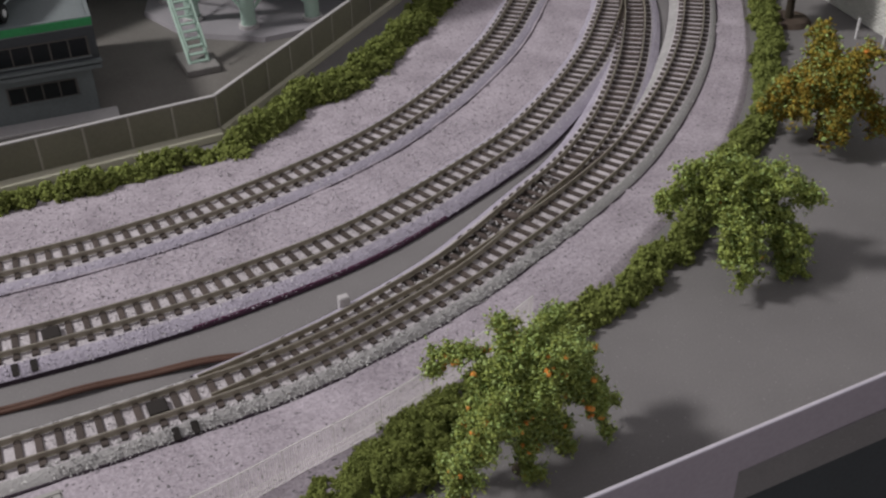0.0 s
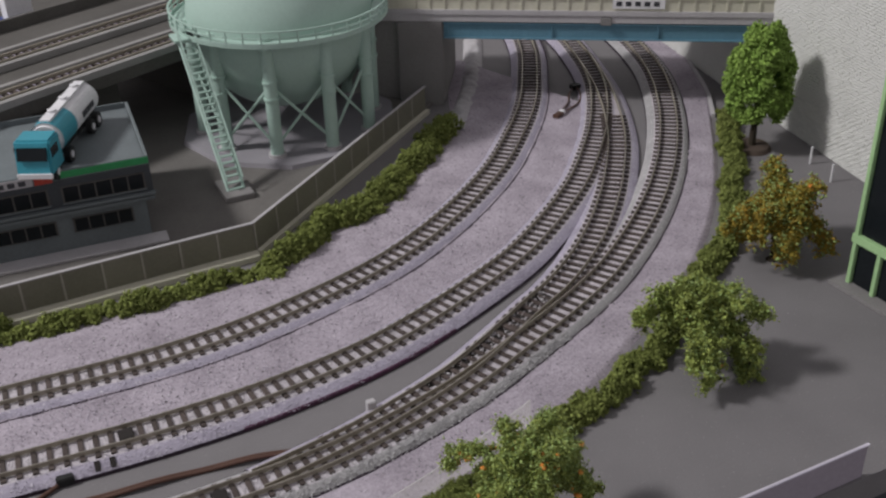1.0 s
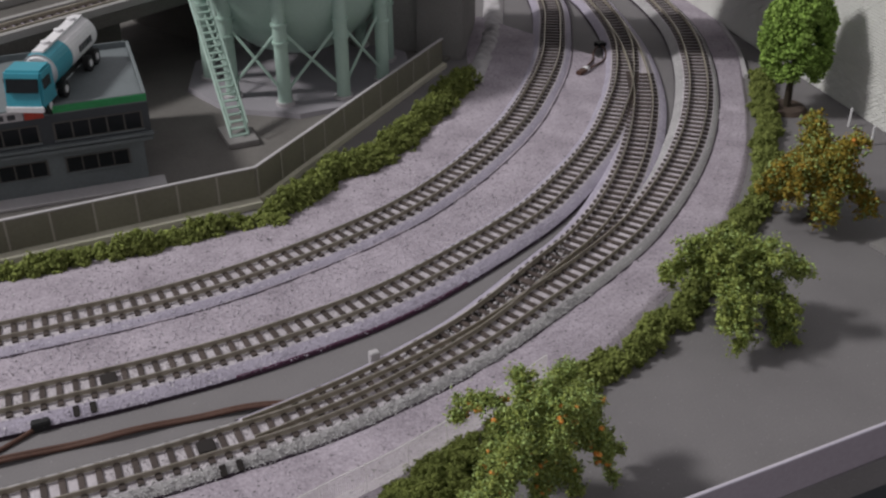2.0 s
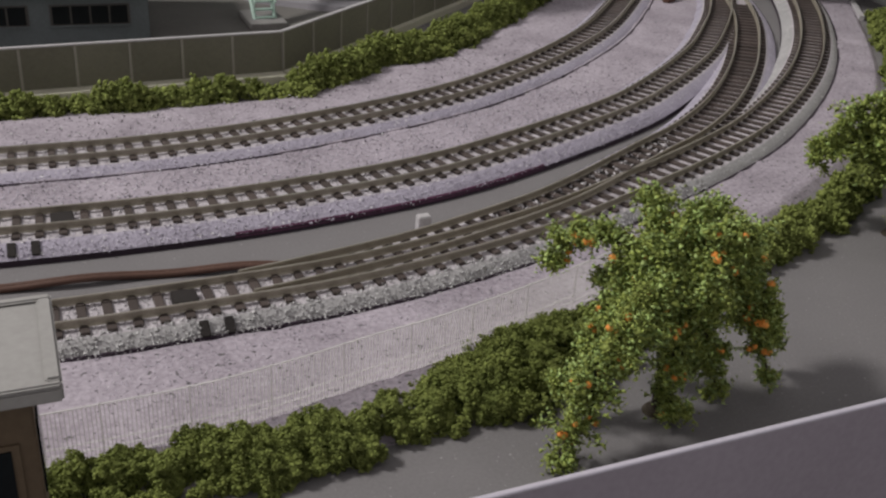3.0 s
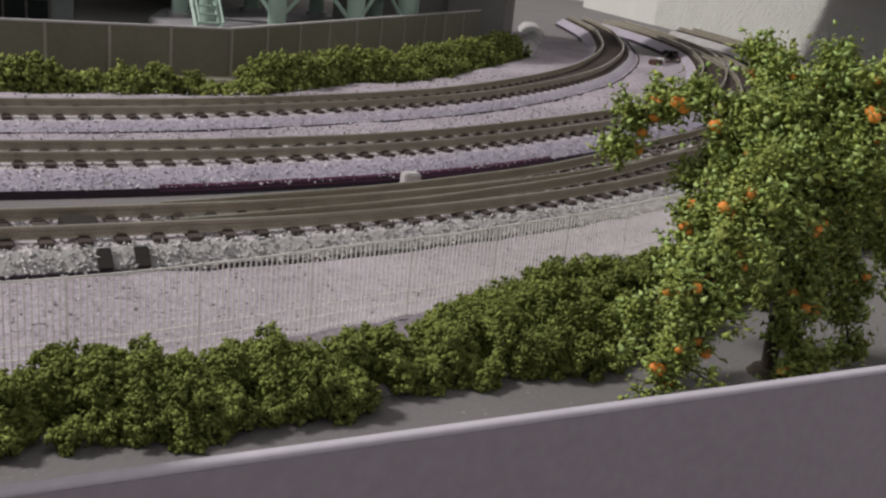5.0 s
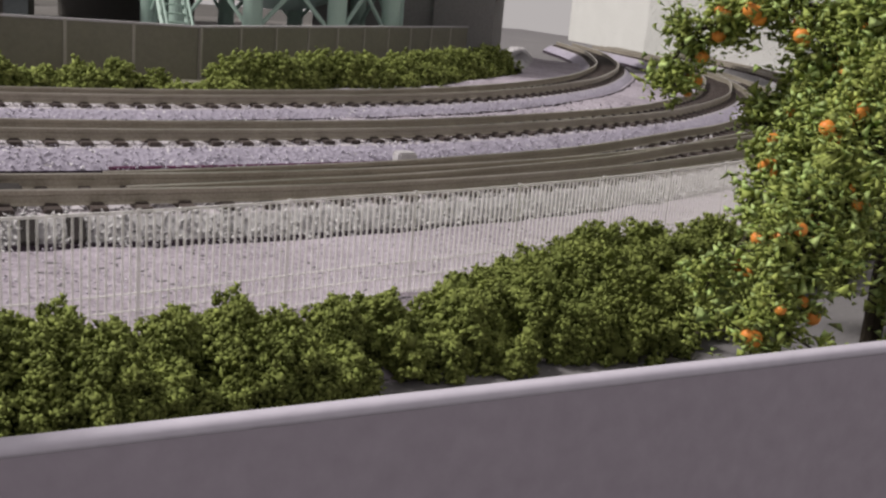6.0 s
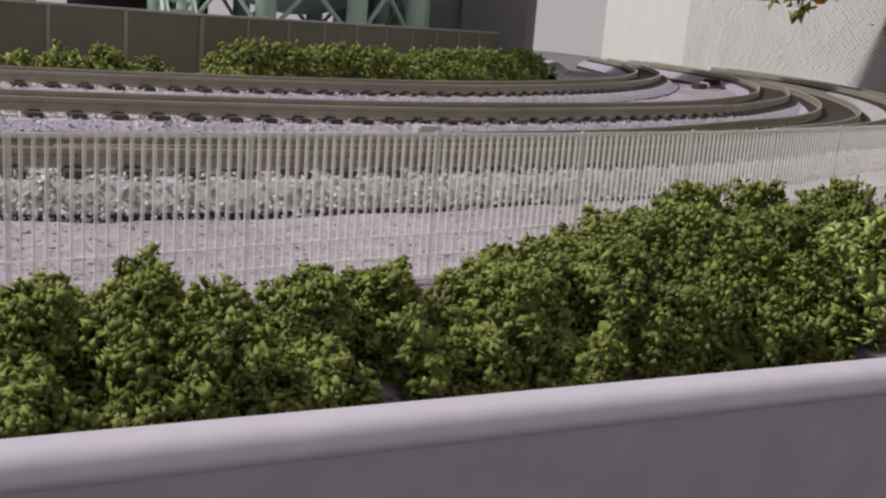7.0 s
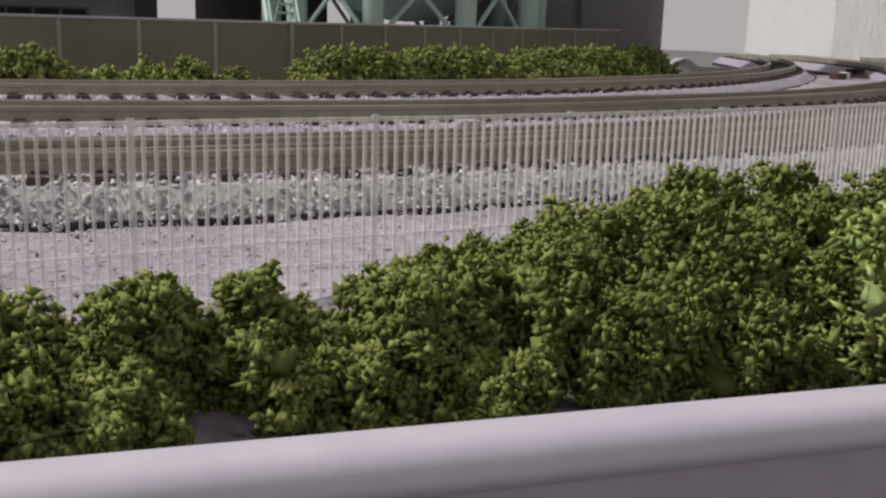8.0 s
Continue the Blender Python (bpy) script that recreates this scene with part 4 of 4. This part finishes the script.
for key, spots in (("b", (-4.14, -3.61)), ("c", (-0.62, -0.1))):
    ln = LINE[key]
    d, nn = sides(ln)
    for xx in spots:
        i = int(np.argmin(np.abs(ln[:, 0] - xx)))
        p = ln[i] - nn[i] * 1.02
        clip = tagged(part("joiner_clip", block(-0.1, 0.1, -0.17, 0.2, -0.05, 0.045, bevel=0.015), COVERM), "dark brown track joint clip on the ballast", "clip")
        clip.matrix_basis = pose(p[0] * U, p[1] * U, 0.305 * U, 37.0, 0, math.degrees(math.atan2(d[i][1], d[i][0])))
for key, xx in (("b", -3.02), ("c", -0.86)):
    ln = LINE[key]
    i = int(np.argmin(np.abs(ln[:, 0] - xx)))
    tagged(part("point_motor_cover", block(ln[i][0] - 0.27, ln[i][0] + 0.27, ln[i][1] - 0.33, ln[i][1] + 0.28, 0.42, 0.62, bevel=0.03), COVERM), "dark brown cover plate between the rails", "cover")

# ---- trackside hut ----
def hut():
    t = thing("trackside_hut", -3.4, -0.05, 0, 0, "tan trackside hut with a flat pale roof", "hut", size=1.15)
    part("roof", block(-6.0, -0.1, 0.35, 2.45, 3.4, 3.6, bevel=0.03), HUTROOF, t, "flat pale grey panelled roof")
    for y0, y1 in ((0.35, 0.45), (2.31, 2.45)):
        part("roof_rim", block(-6.0, -0.1, y0, y1, 3.6, 3.65, bevel=0.03), HUTROOF, t)
    part("roof_rim", block(-0.28, -0.1, 0.45, 2.31, 3.6, 3.67, bevel=0.03), HUTROOF, t)
    part("wall", block(-5.7, -0.45, 0.65, 2.2, 0.9, 3.4, bevel=0.02), TAN, t)
    part("base", block(-5.8, -0.55, 0.6, 2.25, 0.0, 0.9, bevel=0.03), CREAM, t, "pale base block")
    for k in range(3):
        w = part("window", block(-1.95 - k * 1.6, -0.65 - k * 1.6, 0.61, 0.645, 1.75, 2.75), TAN, t)
        for j in range(2):
            part("pane", block(-1.88 - k * 1.6 + j * 0.6, -1.34 - k * 1.6 + j * 0.6, 0.585, 0.61, 1.82, 2.68), GLASS, w)
    part("side_window", block(-0.45, -0.42, 0.95, 1.9, 1.75, 2.75), GLASS, t)
    return t


hut()

# ---- mesh fence behind the front bushes ----
def mesh_fence():
    t = thing("mesh_fence", 0, 0, 0, 0, "fine translucent pale plastic picket fence behind the bushes", "fence")
    line = smooth_line([(-4.5, 3.95), (-1.5, 4.05), (0.45, 4.35), (2.2, 4.75), (3.75, 5.05), (6.2, 5.75), (8.4, 6.55), (10.3, 7.3)], 0.072)
    d, _ = sides(line)
    shapes = {}
    for post, w, h in ((True, 0.02, 1.31), (False, 0.009, 1.295)):
        me = bpy.data.meshes.new("picket")
        bm = block(-w, w, -0.012, 0.012, 0.05, h)
        bm.to_mesh(me)
        bm.free()
        me.transform(Matrix.Scale(U, 4))
        me.materials.append(FENCEM)
        shapes[post] = me
    for k, p in enumerate(line):
        post = k % 21 == 0
        ob = new("post" if post else "picket", shapes[post])
        ob.parent = t
        ob.matrix_basis = pose(p[0] * U, p[1] * U, 0.0, 0, 0, math.degrees(math.atan2(d[k][1], d[k][0])))
    for z, h in ((1.27, 0.025), (0.53, 0.012), (0.37, 0.012), (0.21, 0.012)):
        raw("rail", *sweep(line, [(-0.016, z), (0.016, z), (0.016, z + h), (-0.016, z + h)]), FENCEM, t)
    return t


mesh_fence()

# ---- white brick retaining wall ----
def brick_wall():
    d = Vector((1.36, 7.89, 0)).normalized()
    t = thing("brick_wall", 35.33, 15.81, 0, math.degrees(math.atan2(d.y, d.x)), "white-painted brick retaining wall", "wall", kind="structure", size=1.1)
    part("backing", block(0.0, 46, -1.2, -0.03, 0, 14, bevel=0.0), MORTAR, t)
    bw, bh = 0.36, 0.135
    rng = np.random.default_rng(4)
    near, verts, faces = [], [], []
    bm = block(0.0, bw - 0.03, -0.03, 0.02, 0, bh - 0.03, bevel=0.012)
    me = bpy.data.meshes.new("brick")
    bm.to_mesh(me)
    bm.free()
    me.transform(Matrix.Scale(U, 4))
    me.materials.append(BRICK)
    count = 0
    for r in range(78):
        for c in range(95):
            x = c * bw + (0.18 if r % 2 else 0.0)
            z = 0.05 + r * bh
            if count < 300 and x < 7.0 and r < 18:
                ob = new("brick", me)
                ob.parent = t
                ob.matrix_basis = pose(x * U, float(rng.uniform(-0.012, 0.012)) * U, z * U)
                count += 1
            else:
                y = 0.02 + rng.uniform(-0.012, 0.012)
                b = len(verts)
                verts += [(x, y, z), (x + bw - 0.03, y, z), (x + bw - 0.03, y, z + bh - 0.03), (x, y, z + bh - 0.03),
                          (x, -0.03, z), (x + bw - 0.03, -0.03, z), (x + bw - 0.03, -0.03, z + bh - 0.03), (x, -0.03, z + bh - 0.03)]
                faces += [(b + 1, b, b + 3, b + 2), (b, b + 1, b + 5, b + 4), (b + 1, b + 2, b + 6, b + 5), (b + 2, b + 3, b + 7, b + 6), (b + 3, b, b + 4, b + 7)]
    tagged(raw("far_bricks", verts, faces, BRICK, t), kind="stuff")
    return t


brick_wall()

# ---- loose grains ----
def grains(name, line, offs, zs, n, size, material, lo, hi, label, seed):
    rng = np.random.default_rng(seed)
    ln = at_x(line, lo, hi)
    _, nn = sides(ln)
    i = rng.integers(0, len(ln), n)
    f = rng.random(n)
    off = offs[0] + (offs[1] - offs[0]) * f
    c = np.c_[ln[i] + nn[i] * off[:, None] + rng.normal(size=(n, 2)) * 0.04, zs[0] + (zs[1] - zs[0]) * f + rng.uniform(-0.01, 0.03, n)]
    ob = crumbs(name, c, rng.uniform(0.5, 1.2, n) * size, material, None, shape="tetra", rough=0.3, seed=seed, flat=0.5)
    return tagged(ob, label, "gravel", kind="stuff")


for k, (key, lo, hi) in enumerate((("c", -4, 14), ("b", -7, 16), ("a", -8, 14))):
    n = (5500, 5000, 3000)[k]
    grains("ballast_stones", LINE[key], (-1.2 if k else -1.12, -0.75), (0.14, 0.45), n, 0.032 if k else 0.042, GRAIN if k else GREYGRAIN, lo, hi, "loose pale ballast stones on the track shoulder", 20 + k)
    grains("ballast_stones", LINE[key], (-0.74, 0.8), (0.43, 0.45), n, 0.03, PALEGRAIN, lo, hi, "loose pale ballast stones between the sleepers", 30 + k)
grains("ballast_stones", LINE["d"], (-0.4, 0.66), (0.43, 0.45), 300, 0.085, PALEGRAIN, 7.6, 15.2, "loose pale ballast stones between the sleepers of the points", 34)
grains("gravel_stones", LINE["c"], (-1.3, -3.2), (0.19, 0.17), 3000, 0.016, GRAIN, -3, 13, "scattered fine pale gravel", 41)
grains("gravel_stones", LINE["c"], (-3.0, -5.2), (0.17, 0.17), 1500, 0.015, GRAIN, -3, 6, "scattered fine pale gravel", 47)
grains("gravel_stones", LINE["b"], (1.2, 3.2), (0.27, 0.27), 3000, 0.024, GRAIN, -7, 16, "scattered fine pale gravel", 42)
grains("gravel_chips", LINE["c"], (-1.3, -3.0), (0.19, 0.17), 130, 0.02, DARKGRAIN, -3, 20, "scattered dark gravel chips", 43)
grains("gravel_chips", LINE["b"], (1.2, 9.0), (0.27, 0.27), 1700, 0.03, DARKGRAIN, -8, 20, "scattered dark gravel chips", 44)
grains("gravel_glints", LINE["c"], (-1.0, -3.0), (0.2, 0.17), 200, 0.02, WHITES, -3, 14, "scattered white gravel glints", 45)
grains("gravel_glints", LINE["b"], (-1.0, 8.0), (0.28, 0.27), 900, 0.033, WHITES, -8, 18, "scattered white gravel glints", 46)
